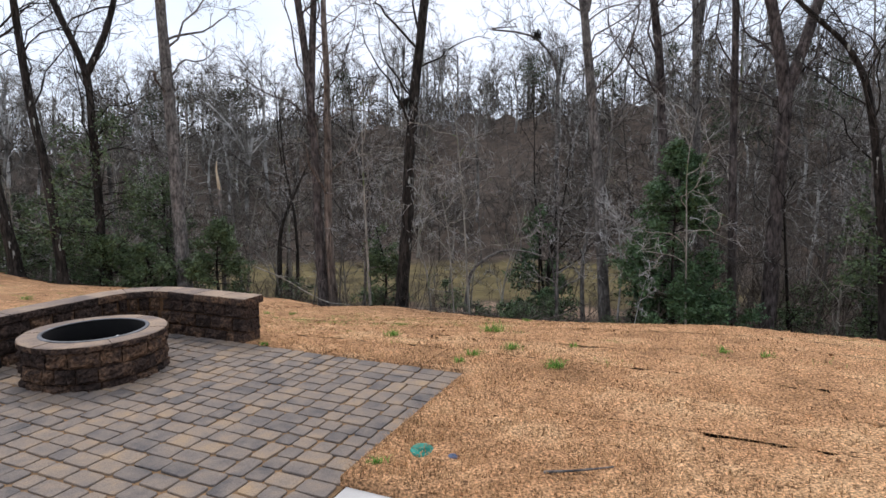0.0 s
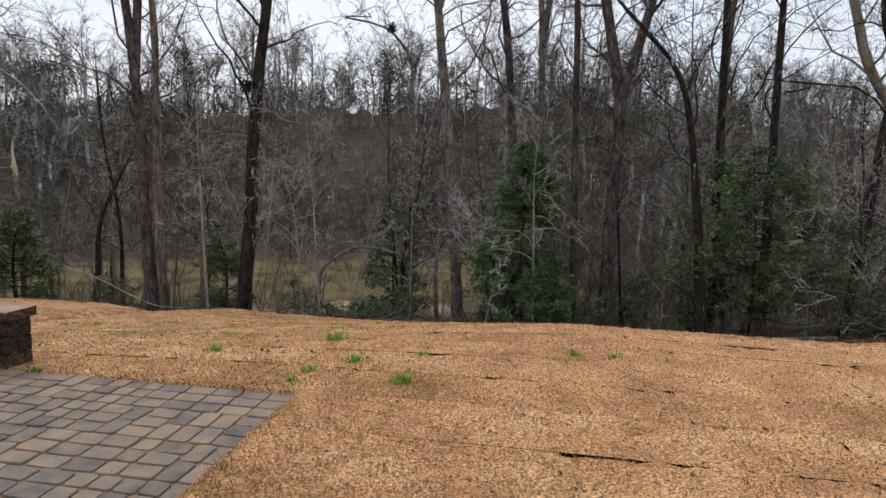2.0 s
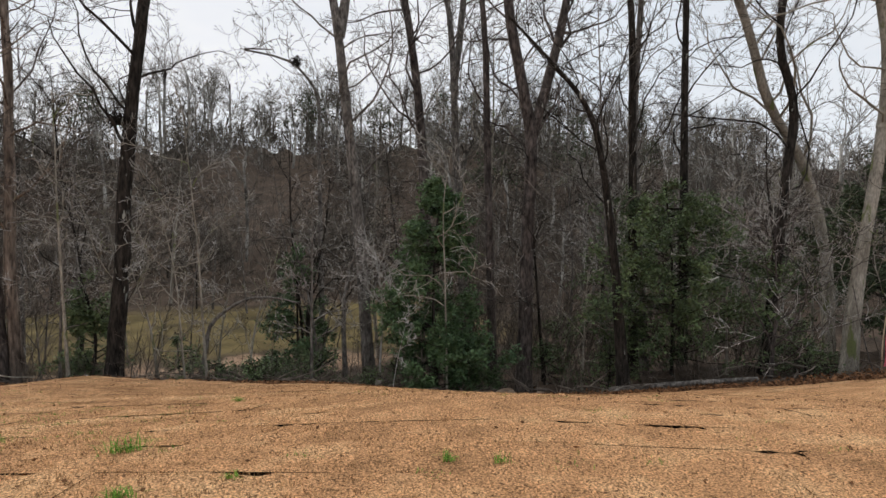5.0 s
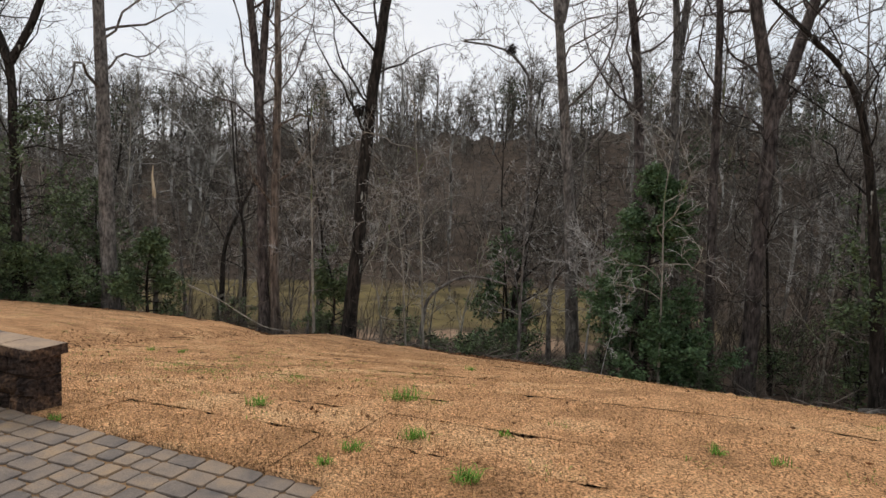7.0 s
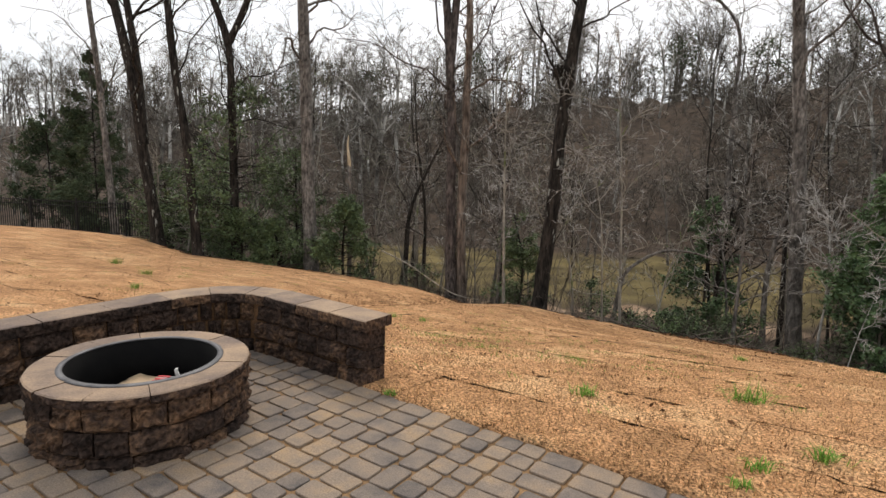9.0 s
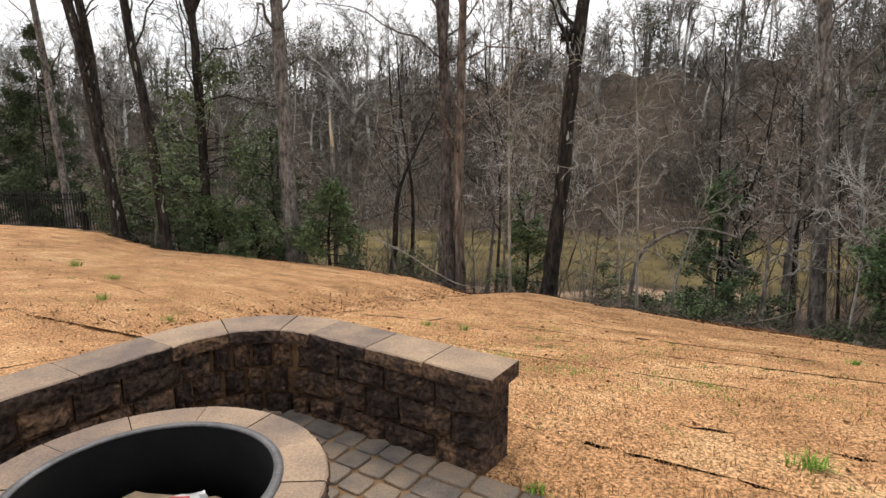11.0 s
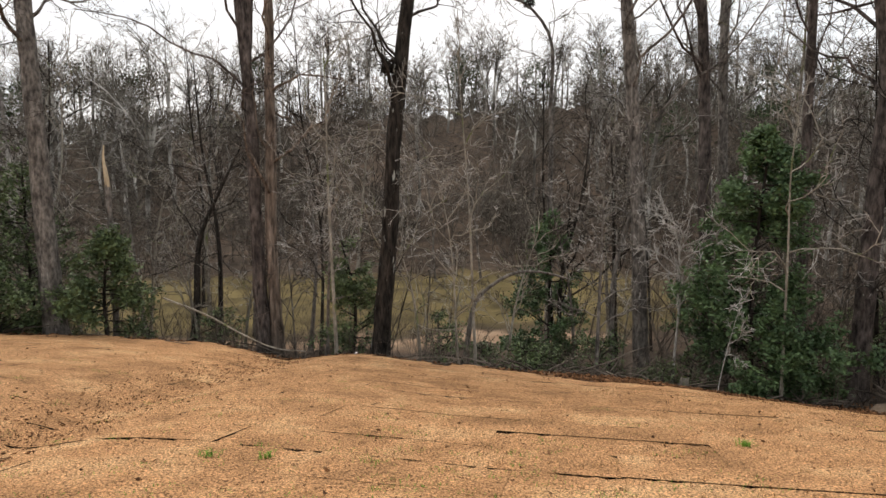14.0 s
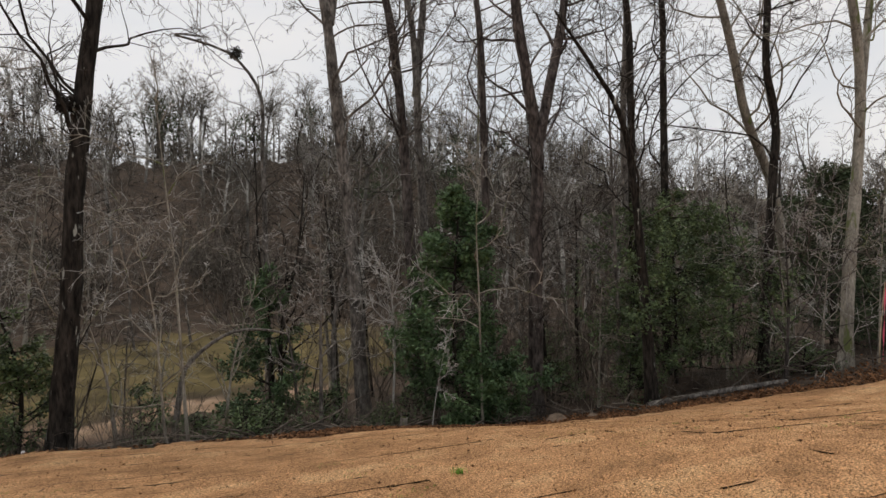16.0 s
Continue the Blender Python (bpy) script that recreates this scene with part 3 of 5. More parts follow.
# ---------------------------------------------------------------- trees at the wood's edge
bare_tree([(-21.57, 8.43), (-21.29, 5.57), (-20.96, 0.37)], 24, 0.19, M_BARK_GREY, "tall slim grey leafless tree behind the black fence", limbs=8)
bare_tree([(-16.78, 7.16), (-16.09, 4.25), (-15.74, 1.26), (-15.41, -0.68)], 20, 0.24, M_BARK_DARK, "dark leaning leafless tree with two stems", limbs=7,
          fork=[(-15.72, 0, 1.9), (-15.95, 0.1, 4.64), (-16.3, 0.1, 7.14), (-16.7, 0.2, 12.5)])
bare_tree([(-13.81, 6.79), (-13.58, 4.11), (-13.26, 1.9), (-13.1, -0.18)], 19, 0.18, M_BARK_DARK, "dark slender leafless tree leaning slightly", limbs=9, low=0.5)
bare_tree([(-13.3, 7.21), (-12.63, 5.49), (-12.53, 3.37), (-12.5, -0.66)], 20.5, 0.19, M_BARK_DARK, "leafless tree with ivy on its upper trunk", limbs=10, low=0.42,
          fork=[(-12.6, 0, 5.4), (-12.0, 0.1, 6.6), (-11.3, 0.2, 9.0), (-11.0, 0.2, 11.5)])
bare_tree([(-10.0, 7.6), (-9.9, 5.0), (-9.85, 3.3), (-9.75, -0.85)], 20.8, 0.3, M_BARK_GREY, "stout straight grey-brown trunk of a leafless tree", limbs=9, low=0.6)
bare_tree([(-4.97, 7.53), (-4.75, 5.6), (-4.64, 4.1), (-4.55, 2.6), (-4.52, 0.8), (-4.42, -2.3)], 20, 0.21, M_BARK_RED, "leafless tree with brown shaggy bark beside a paler stem", limbs=9, low=0.5,
          fork=[(-4.66, 0, 4.3), (-4.6, 0.1, 5.6), (-4.5, 0.1, 7.2), (-4.3, 0.1, 11)])
bare_tree([(-4.15, 7.0), (-4.1, 5.2), (-4.13, 4.0), (-4.12, 2.66), (-4.18, 0.3), (-4.1, -2.3)], 20.1, 0.2, M_BARK_TAN, "tan leafless tree with peeling reddish bark", limbs=8, low=0.5, height=13)
bare_tree([(-0.67, 7.1), (-0.8, 6.0), (-0.95, 4.85), (-1.05, 3.7), (-1.2, 2.04), (-1.24, 0.9), (-1.37, -0.78), (-1.5, -2.42)], 18.3, 0.24, M_BARK_DARK, "black-barked leaning leafless tree with pale lichen spots", limbs=10, low=0.5)
bare_tree([(4.35, 7.2), (4.6, 5.0), (4.95, 2.0), (5.25, -2.0)], 18.9, 0.24, M_BARK_GREY, "brown-grey leafless tree leaning over the meadow edge", limbs=9, low=0.55,
          fork=[(4.4, 0, 7.0), (4.6, 0.1, 8.2), (4.6, 0.1, 10), (4.8, 0.1, 12.5)])
bare_tree([(6.88, 8.0), (7.3, 4.9), (7.5, 2.1)], 20, 0.24, M_BARK_RED, "straight purplish-brown trunk rising behind a holly", limbs=7, low=0.62)
bare_tree([(9.33, 9.3), (9.65, 4.4)], 22.6, 0.24, M_BARK_GREY, "stout leafless tree forking high above a holly", limbs=8, low=0.6,
          fork=[(9.5, 0, 6.6), (9.8, 0.1, 8.8), (10.0, 0.1, 11), (10.1, 0.1, 14)])
bare_tree([(8.67, 7.6), (8.8, 5.25), (8.87, 3.1), (9.0, 0.11)], 18, 0.17, M_BARK_RED, "slim straight reddish trunk of a leafless tree", limbs=7, low=0.6)
bare_tree([(8.6, 8.9), (8.88, 7.2), (9.3, 5.4), (9.56, 4.2), (9.53, 1.5), (9.5, -2.7)], 16.6, 0.26, M_BARK_RED, "forked leafless tree with reddish-brown furrowed bark", limbs=9, low=0.5,
          fork=[(9.56, 0, 3.9), (10.03, 0.05, 5.4), (10.59, 0.05, 7.5), (11.1, 0.1, 10.5)])
bare_tree([(7.4, 6.4), (8.03, 5.9), (8.83, 5.25), (9.4, 4.75), (9.82, 4.1), (10.1, 3.2), (10.37, 1.83), (10.9, -2.1)], 13.9, 0.19, M_BARK_DARK,
          "curved leafless tree arching over to one side", limbs=12, low=0.45, grow=False)
bare_tree([(13.16, 8.64), (13.03, 6.09), (13.03, 4.38), (13.25, 1.8)], 16.3, 0.16, M_BARK_GREY, "slender upright grey leafless tree", limbs=8, low=0.55)
bare_tree([(12.18, 7.4), (12.28, 5.2), (12.4, 2.0)], 15.5, 0.17, M_BARK_DARK, "dark upright leafless tree behind a curved one", limbs=8, low=0.55)
bare_tree([(5.64, 3.0), (5.8, 1.0), (6.0, -2.6)], 22, 0.12, M_BARK_DARK, "slim dark trunk behind a grey one", limbs=12, low=0.35, grow=False)
bare_tree([(14.59, 8.74), (14.65, 6.53), (14.73, 3.77)], 16, 0.18, M_BARK_DARK, "dark upright leafless tree behind an evergreen", limbs=8, low=0.55)
bare_tree([(14.17, 8.28), (14.96, 6.82), (15.64, 5.25), (17.27, 3.3), (18.3, 0.93)], 13.9, 0.2, M_BARK_PALE, "mossy pale leafless tree leaning strongly", limbs=10, low=0.5)
bare_tree([(15.07, 8.19), (15.02, 6.28), (15.61, 4.75), (15.45, 3.12)], 13, 0.17, M_BARK_DARK, "dark crooked leafless tree among brush", limbs=9, low=0.45)
bare_tree([(15.82, 7.75), (16.44, 5.62), (16.28, 3.31), (15.74, 0.28), (15.59, -1.66)], 11.2, 0.19, M_BARK_PALE, "pale grey smooth-barked tree forking in two", limbs=8, low=0.5,
          fork=[(16.34, 0, 4.0), (16.76, 0.05, 5.98), (17.23, 0.05, 8.09), (17.6, 0.1, 11)])
bare_tree([(1.9, 8.0), (3.0, 8.1), (3.74, 7.64), (4.46, 6.9), (4.72, 4.23), (4.78, 0.8)], 25, 0.16, M_BARK_GREY, "crooked leafless tree bending sideways with a nest", limbs=12, low=0.5, grow=False)
bare_tree([(0.2, 4.4), (0.36, 2.67), (0.52, 0.92), (0.61, -0.7)], 18, 0.045, M_BARK_PALE, "thin pale sapling with upward branches", limbs=9, low=0.25, grow=False, name="sapling", twig=M_TWIG_PALE)
bare_tree([(-2.72, 4.6), (-2.68, 3.69), (-2.66, 2.25), (-2.51, -2.19)], 18.3, 0.055, M_BARK_PALE, "thin pale grey sapling beside a dark trunk", limbs=8, low=0.45, grow=False, name="sapling", twig=M_TWIG_PALE)
bare_tree([(3.1, 4.6), (3.18, 3.37), (3.2, 1.86), (3.54, -1.8)], 21, 0.07, M_BARK_DARK, "thin dark sapling at the meadow edge", limbs=8, low=0.4, grow=False, name="sapling")
bare_tree([(-0.33, 1.84), (-0.02, 0.45), (0.19, -2.08)], 17.5, 0.035, M_BARK_PALE, "thin whitish forked sapling", limbs=7, low=0.3, grow=False, name="sapling", twig=M_TWIG_PALE)
bare_tree([(6.65, 3.62), (6.43, 2.23), (6.48, 0.12), (6.56, -2.34)], 15.4, 0.04, M_BARK_PALE, "pale thin sapling in front of a holly", limbs=9, low=0.35, grow=False, name="sapling", twig=M_TWIG_PALE)
bare_tree([(-5.4, 2.6), (-6.08, 1.2), (-6.64, -0.08), (-6.84, -2.2)], 23, 0.15, M_BARK_DARK, "short dark crooked leafless tree", limbs=10, low=0.4, grow=False)

# evergreens
evergreen(6.7, 16.4, 6.4, 3.4, "dense dark green holly tree at the lawn's edge", leaves=16000, limbs=80, size=0.12)
evergreen(13.2, 14.6, 5.7, 6.0, "broad dark green evergreen at the wood's edge", leaves=15000, limbs=90, size=0.11, mat=M_BROAD, peak=0.4)
evergreen(-8.3, 20.4, 3.1, 2.2, "small bright green evergreen bush beside a trunk", leaves=4200, size=0.12, mat=M_BROAD)
evergreen(-12.4, 20.4, 6.8, 4.2, "tall sparse evergreen with ivy round a trunk", leaves=3600, size=0.12, mat=M_BROAD, peak=0.65)
evergreen(-12.3, 20.5, 2.3, 2.6, "low grey-green evergreen bush at the lawn's edge", leaves=3600, size=0.11, mat=M_BROAD)
evergreen(-10.7, 20.2, 1.9, 2.0, "low grey-green evergreen bush at the lawn's edge", leaves=2600, size=0.11, mat=M_BROAD)
evergreen(-14.6, 22.0, 5.2, 4.2, "sparse grey-green evergreen deeper in the wood", leaves=3400, size=0.13, mat=M_BROAD)
evergreen(-11.2, 22.8, 5.4, 3.6, "sparse grey-green evergreen deeper in the wood", leaves=2800, size=0.13, mat=M_BROAD)
evergreen(-17.0, 22.6, 3.6, 3.4, "sparse grey-green evergreen deeper in the wood", leaves=2600, size=0.13, mat=M_BROAD)
evergreen(-23.6, 26.0, 9.6, 3.6, "tall dark cedar beside the fence", leaves=16000, size=0.13, limbs=80, mat=M_NEEDLE)
evergreen(-28.0, 27.5, 7.0, 5.5, "dark evergreen standing behind the black fence", leaves=9000, size=0.15, mat=M_NEEDLE)
evergreen(-33.5, 26.0, 6.5, 5.5, "dark evergreen standing behind the black fence", leaves=9000, size=0.15, mat=M_NEEDLE)
evergreen(3.4, 20.6, 4.6, 2.4, "slim dark green evergreen behind saplings", leaves=6000, size=0.12)
evergreen(-2.2, 19.2, 3.2, 1.8, "slender green evergreen sapling", leaves=3000, size=0.1, mat=M_BROAD)
evergreen(20.8, 13.4, 6.4, 6.5, "broad dark evergreen deeper in the wood", leaves=12000, size=0.15, limbs=80, mat=M_NEEDLE)
for i, (x, y, h, w) in enumerate(((3.6, 17.6, 1.5, 1.9), (4.9, 17.0, 1.1, 1.6), (-14.2, 21.6, 2.0, 2.6), (-10.2, 21.3, 1.6, 2.0), (0.9, 18.3, 1.1, 1.2),
                                  (11.0, 14.6, 1.6, 2.0), (15.2, 12.0, 1.2, 1.8), (8.0, 17.2, 1.6, 1.8), (-16.6, 22.6, 2.2, 2.6), (2.6, 18.6, 1.3, 1.4),
                                  (-5.9, 21.2, 1.5, 1.8), (0.0, 18.9, 2.0, 1.5), (1.9, 17.9, 1.2, 1.6), (5.6, 17.0, 1.7, 1.6), (10.2, 16.6, 1.8, 2.0), (12.0, 18.5, 2.6, 2.4),
                                  (16.6, 13.4, 1.8, 2.2), (14.2, 20.0, 3.2, 2.8), (-18.6, 24.0, 3.0, 3.0), (17.8, 16.5, 3.4, 3.0))):
    evergreen(x, y, h * 0.8, w, "low green shrub in the brush at the wood's edge", leaves=750, size=0.09, limbs=22, name="green_shrub", mat=M_BROAD, trunk=0.02)


# ---------------------------------------------------------------- far woods
def wood_template(height, fine=True):
    """A round-headed leafless tree: stems (trunk, leaders, limbs) and twigs apart."""
    line = smooth_line([(0, 0, -0.5), (rng.normal(0, 0.25), rng.normal(0, 0.25), height * 0.3), (rng.normal(0, 0.5), rng.normal(0, 0.5), height * 0.6)], 6)
    rad = np.linspace(0.16, 0.09, 6) * height / 14
    lead, lr = spawn(line[None], rad[None], 4, 0.6, 0.98, 24, 0.72, 5, 0.2, 0.08, thin=0.7, tip=0.3, rmin=0.03)
    side, sr = spawn(line[None], rad[None], 5, 0.25, 0.9, 58, 0.42, 5, 0.27, 0.10, thin=0.45, tip=0.35, rmin=0.03)
    l1, r1 = np.concatenate((lead, side)), np.concatenate((lr, sr))
    l2, r2 = spawn(l1, r1, 6, 0.15, 1.0, 44, 0.46, 3, 0.28, 0.07, thin=0.6, rmin=0.022)
    l3, r3 = spawn(l2, r2, 6, 0.15, 1.0, 40, 0.55, 2, 0.22, 0.05, rmin=0.017)
    l4, r4 = spawn(l3, r3, 4 if fine else 3, 0.1, 1.0, 36, 0.7, 2, 0.2, 0.04, rmin=0.013)
    return join([tubes(line[None], rad[None], 5), tubes(l1, r1, 3), tubes(l2, r2, 3)]), join([slivers(l3, r3), slivers(l4, r4)])


def scatter(templates, spots, name, label, mat, category, stem_mat=None):
    pieces, stems = [], []
    for x, y, size in spots:
        stem, twig = templates[rng.integers(len(templates))]
        a = rng.uniform(0, 6.28)
        c, s = math.cos(a), math.sin(a)
        turn = np.array(((c, s, 0), (-s, c, 0), (0, 0, 1))) * size
        at = (x, y, float(ground_z(x, y)))
        pieces.append((twig[0] @ turn + at, twig[1]))
        stems.append((stem[0] @ turn + at, stem[1]))
    ob = tagged(part(name, grid_mesh(name, *join(pieces), mat)), label, category, kind="stuff")
    tagged(part("stems", grid_mesh("stems", *join(stems), stem_mat or mat), parent=ob), kind="stuff")
    return ob


woods = [wood_template(h) for h in (13, 15, 12, 14, 11)]
spots = []
while len(spots) < 190:
    y = 42 + 76 * rng.uniform() ** 0.8
    x = rng.uniform(-1.0, 1.05) * (y + 14)
    spots.append((x, y, rng.uniform(0.95, 1.35)))
while len(spots) < 265:
    y = rng.uniform(86, 120)
    x = rng.uniform(-1.0, 1.05) * (y + 14)
    spots.append((x, y, rng.uniform(1.1, 1.5)))
while len(spots) < 330:
    d, a = rng.uniform(55, 125), radians(rng.uniform(44, 76))
    spots.append((d * math.sin(a), d * math.cos(a), rng.uniform(1.1, 1.6)))
scatter(woods, spots, "far_woods", "dense grey-brown leafless woods on the far hillside", M_FAR, "woods", M_FAR_STEM)
spots = []
while len(spots) < 80:
    y = rng.uniform(8, 46)
    x = rng.uniform(19, 66) if rng.uniform() < 0.7 else -rng.uniform(24, 60)
    if y > bank_edge(x) + 1.5:
        spots.append((x, y, rng.uniform(0.8, 1.25)))
scatter([wood_template(h, False) for h in (13, 11, 14)], spots, "side_woods", "grey leafless trees crowding beside the lawn", M_THICKET, "woods", M_FAR_STEM)


def brush_template(height):
    n = rng.integers(3, 6)
    at = np.concatenate((rng.normal(0, 0.25, (n, 2)), np.full((n, 1), -0.1)), 1)
    way = unit(np.concatenate((rng.normal(0, 0.3, (n, 2)), np.ones((n, 1))), 1))
    l1 = wander(at, way, np.full(n, height) * rng.uniform(0.5, 1.2, n), 6, 0.14, 0.05)
    r1 = np.linspace(0.018, 0.005, 6)[None] * rng.uniform(0.6, 1.4, (n, 1))
    l2, r2 = spawn(l1, r1, 7, 0.2, 1.0, 42, 0.4, 3, 0.25, 0.03, rmin=0.005)
    l3, r3 = spawn(l2, r2, 4, 0.2, 1.0, 40, 0.5, 2, 0.2, 0.02, rmin=0.004)
    return join([tubes(l1, r1, 4), tubes(l2, r2, 3)]), slivers(l3, r3)


brush = [brush_template(h) for h in (2.0, 2.8, 3.6, 1.5, 4.5)]
spots = []
while len(spots) < 330:
    x = rng.uniform(-24, 24)
    y = bank_edge(x) + 0.7 + rng.exponential(2.6)
    spots.append((x, y, rng.uniform(0.6, 1.2) * (0.3 + 0.7 * smooth01(1.5, 5.0, y - bank_edge(x)))))
while len(spots) < 470:
    y = rng.uniform(38, 60)
    x = rng.uniform(-0.8, 0.9) * y
    spots.append((x, y, rng.uniform(1.0, 1.9)))
while len(spots) < 590:
    x = rng.uniform(8, 24)
    y = max(bank_edge(x) + 4.0, 17) + rng.uniform(0, 13)
    spots.append((x, y, rng.uniform(0.8, 1.7)))
while len(spots) < 740:
    y = rng.uniform(40, 118)
    x = rng.uniform(-0.95, 1.0) * (y + 8)
    spots.append((x, y, rng.uniform(1.3, 2.6)))
while len(spots) < 900:
    x = rng.uniform(-8, 9)
    spots.append((x, bank_edge(x) + rng.uniform(0.5, 2.2), rng.uniform(0.22, 0.42)))
scatter(brush, spots, "thicket", "tangled leafless brush and saplings under the trees", M_THICKET, "brush")


def crown_template(height):
    n = 5
    at = np.concatenate((rng.normal(0, 0.9, (n, 2)), np.full((n, 1), -0.3)), 1)
    way = unit(np.concatenate((rng.normal(0, 0.35, (n, 2)), np.ones((n, 1))), 1))
    l1 = wander(at, way, np.full(n, height) * rng.uniform(0.5, 1.15, n), 6, 0.14, 0.05)
    r1 = np.linspace(0.08, 0.025, 6)[None] * rng.uniform(0.6, 1.4, (n, 1))
    l2, r2 = spawn(l1, r1, 9, 0.08, 1.0, 46, 0.42, 2, 0.25, 0.04, rmin=0.024)
    l3, r3 = spawn(l2, r2, 8, 0.1, 1.0, 44, 0.6, 2, 0.25, 0.03, rmin=0.045)
    return join([tubes(l1, r1, 3), tubes(l2, r2, 3)]), slivers(l3, r3)


understorey = [crown_template(h) for h in (5.0, 6.5, 8.0)]
spots = []
while len(spots) < 75:
    y = rng.uniform(44, 60)
    spots.append((rng.uniform(-0.85, 0.95) * y, y, rng.uniform(0.6, 1.0)))
while len(spots) < 440:
    y = 122 - 62 * rng.uniform() ** 1.6
    spots.append((rng.uniform(-0.95, 1.0) * (y + 6), y, rng.uniform(0.7, 1.25)))
scatter(understorey, spots, "understorey", "bushy grey-brown young trees covering the far hillside", M_FAR, "woods")

# far pines along the ridge
pieces, stems = [], []
for _ in range(16):
    y = rng.uniform(62, 112)
    x = rng.uniform(-0.6, 0.95) * y
    z = float(ground_z(x, y))
    h = rng.uniform(9, 12.5)
    clumps = np.stack((rng.normal(0, 1.3, 16), rng.normal(0, 1.3, 16), h * rng.uniform(0.5, 1.0, 16)), 1)
    clumps[:, :2] *= (1.25 - (clumps[:, 2:] / h - 0.6) * 2)
    c = np.repeat(clumps, 44, 0) + rng.normal(0, (0.75, 0.75, 0.4), (16 * 44, 3)) + (x, y, z)
    pieces.append(leaves_at(c, 0.4))
    stems.append(np.array(((x, y, z - 0.5), (x + 0.2, y, z + h * 0.5), (x, y, z + h))))
pines = part("far_pines", grid_mesh("far_pines", *join(pieces), M_NEEDLE, smooth=False))
tagged(pines, "dull green pine crowns along the far ridge", "pine trees", kind="stuff")
part("pine_stems", grid_mesh("pine_stems", *tubes(np.array(stems), np.tile((0.22, 0.16, 0.05), (16, 1)), 5), M_FAR), parent=pines)

# ---------------------------------------------------------------- lawn of sod strips
lawn = thing("lawn", "tan dormant sod lawn laid in strips with dark seams", "lawn", kind="structure")


def strip_arrays(u0, u1, v0, v1, step, skirt=""):
    nu, nv = max(2, round((u1 - u0) / step) + 1), max(2, round((v1 - v0) / step) + 1)
    U, V = np.meshgrid(np.linspace(u0, u1, nu), np.linspace(v0, v1, nv))
    border = np.zeros(U.shape)
    open_side = rng.uniform(0, 1, 4) < (0.5, 0.5, 0.25, 0.25)
    run = 6 if step < 0.1 else 3
    torn = (rng.uniform(0, 1, nu) < 0.85) * np.repeat(rng.uniform(0, 1, nu // run + 1) < 0.55, run)[:nu]
    V[0] += (0.015 if step < 0.1 else 0.006) * open_side[0] * torn * rng.uniform(0, 1.3, nu) ** 2
    V[-1] -= (0.015 if step < 0.1 else 0.006) * open_side[1] * torn[::-1] * rng.uniform(0, 1.3, nu) ** 2
    border[0], border[-1] = open_side[0] * torn, open_side[1] * torn[::-1]
    border[:, 0], border[:, -1] = np.maximum(border[:, 0], open_side[2] * (rng.uniform(0, 1, nv) < 0.4)), np.maximum(border[:, -1], open_side[3] * (rng.uniform(0, 1, nv) < 0.4))
    V = V + rng.normal(0, 0.010, U.shape) * border
    inner = np.ones(U.shape)
    inner[0], inner[-1], inner[:, 0], inner[:, -1] = 0, 0, 0, 0
    X, Y = to_world(U, V)
    Z = lawn_z(X, Y) + rng.normal(0, 0.009 if step < 0.1 else 0.007, U.shape) * inner + rng.normal(0, 0.003 if step < 0.1 else 0.0015) - border * rng.uniform(0.0, 0.02 if step < 0.1 else 0.01, U.shape)
    k = np.arange(U.size).reshape(U.shape)
    q = np.stack((k[:-1, :-1], k[:-1, 1:], k[1:, 1:], k[1:, :-1]), -1).reshape(-1, 4)
    cx, cy = X.ravel()[q].mean(1), Y.ravel()[q].mean(1)
    q = q[cy < lawn_edge(cx) + 0.25 * np.sin(cx * 2.1) + 0.15 * np.sin(cx * 5.3)]
    P = np.stack((X, Y, Z), -1).reshape(-1, 3)
    for side, rim in (("v", k[0]), ("u", k[:, 0])):
        if side in skirt:
            foot = P[rim] + (0, 0, -0.12)
            f = len(P) + np.arange(len(rim))
            P = np.concatenate((P, foot))
            q = np.concatenate((q, np.stack((f[:-1], f[1:], rim[1:], rim[:-1]), -1)))
    return P, q


far_strips = []
near_count = 0
GAP = -0.002
for row in range(-12, 46):
    v0 = row * 0.6
    u = -44.0 + rng.uniform(0, 1.5)
    while u < 30:
        u1 = u + rng.uniform(1.3, 1.9)
        spans = [(u, u1)]
        if v0 < -0.01:
            spans = []
            right_edge = 6.0 if v0 < -1.9 else 0.025
            if u1 > right_edge:
                spans.append((max(u, right_edge), u1))
            if u < -4.16:
                spans.append((u, min(u1, -4.16)))
        elif v0 < 0.25:
            spans = []
            if u1 > -2.41:
                spans.append((max(u, -2.41), u1))
            if u < -4.16:
                spans.append((u, min(u1, -4.16)))
        for a, b in spans:
            if b - a < 0.15:
                continue
            vv0 = v0 - 0.01 if row == 0 else (-1.965 if row == -3 else v0)
            X, Y = to_world((a + b) / 2, v0 + 0.3)
            if Y > lawn_edge(X) + 2 or Y < -8:
                continue
            near = -9.0 < a < 7.0 and 0 <= v0 < 7.5 or -2.5 < v0 < 0 and 0 < a < 6
            v, q = strip_arrays(a + GAP, b - GAP, vv0 + GAP, v0 + 0.6 - GAP, 0.075 if near else 0.2, ("v" if row in (0, -3) else "") + ("u" if a in (0.025, 6.0, -2.41) else ""))
            if not len(q):
                continue
            if near and near_count < 300:
                near_count += 1
                part("sod_strip", grid_mesh("sod_strip", v, q, M_SOD), parent=lawn)
            else:
                far_strips.append((v, q))
        u = u1
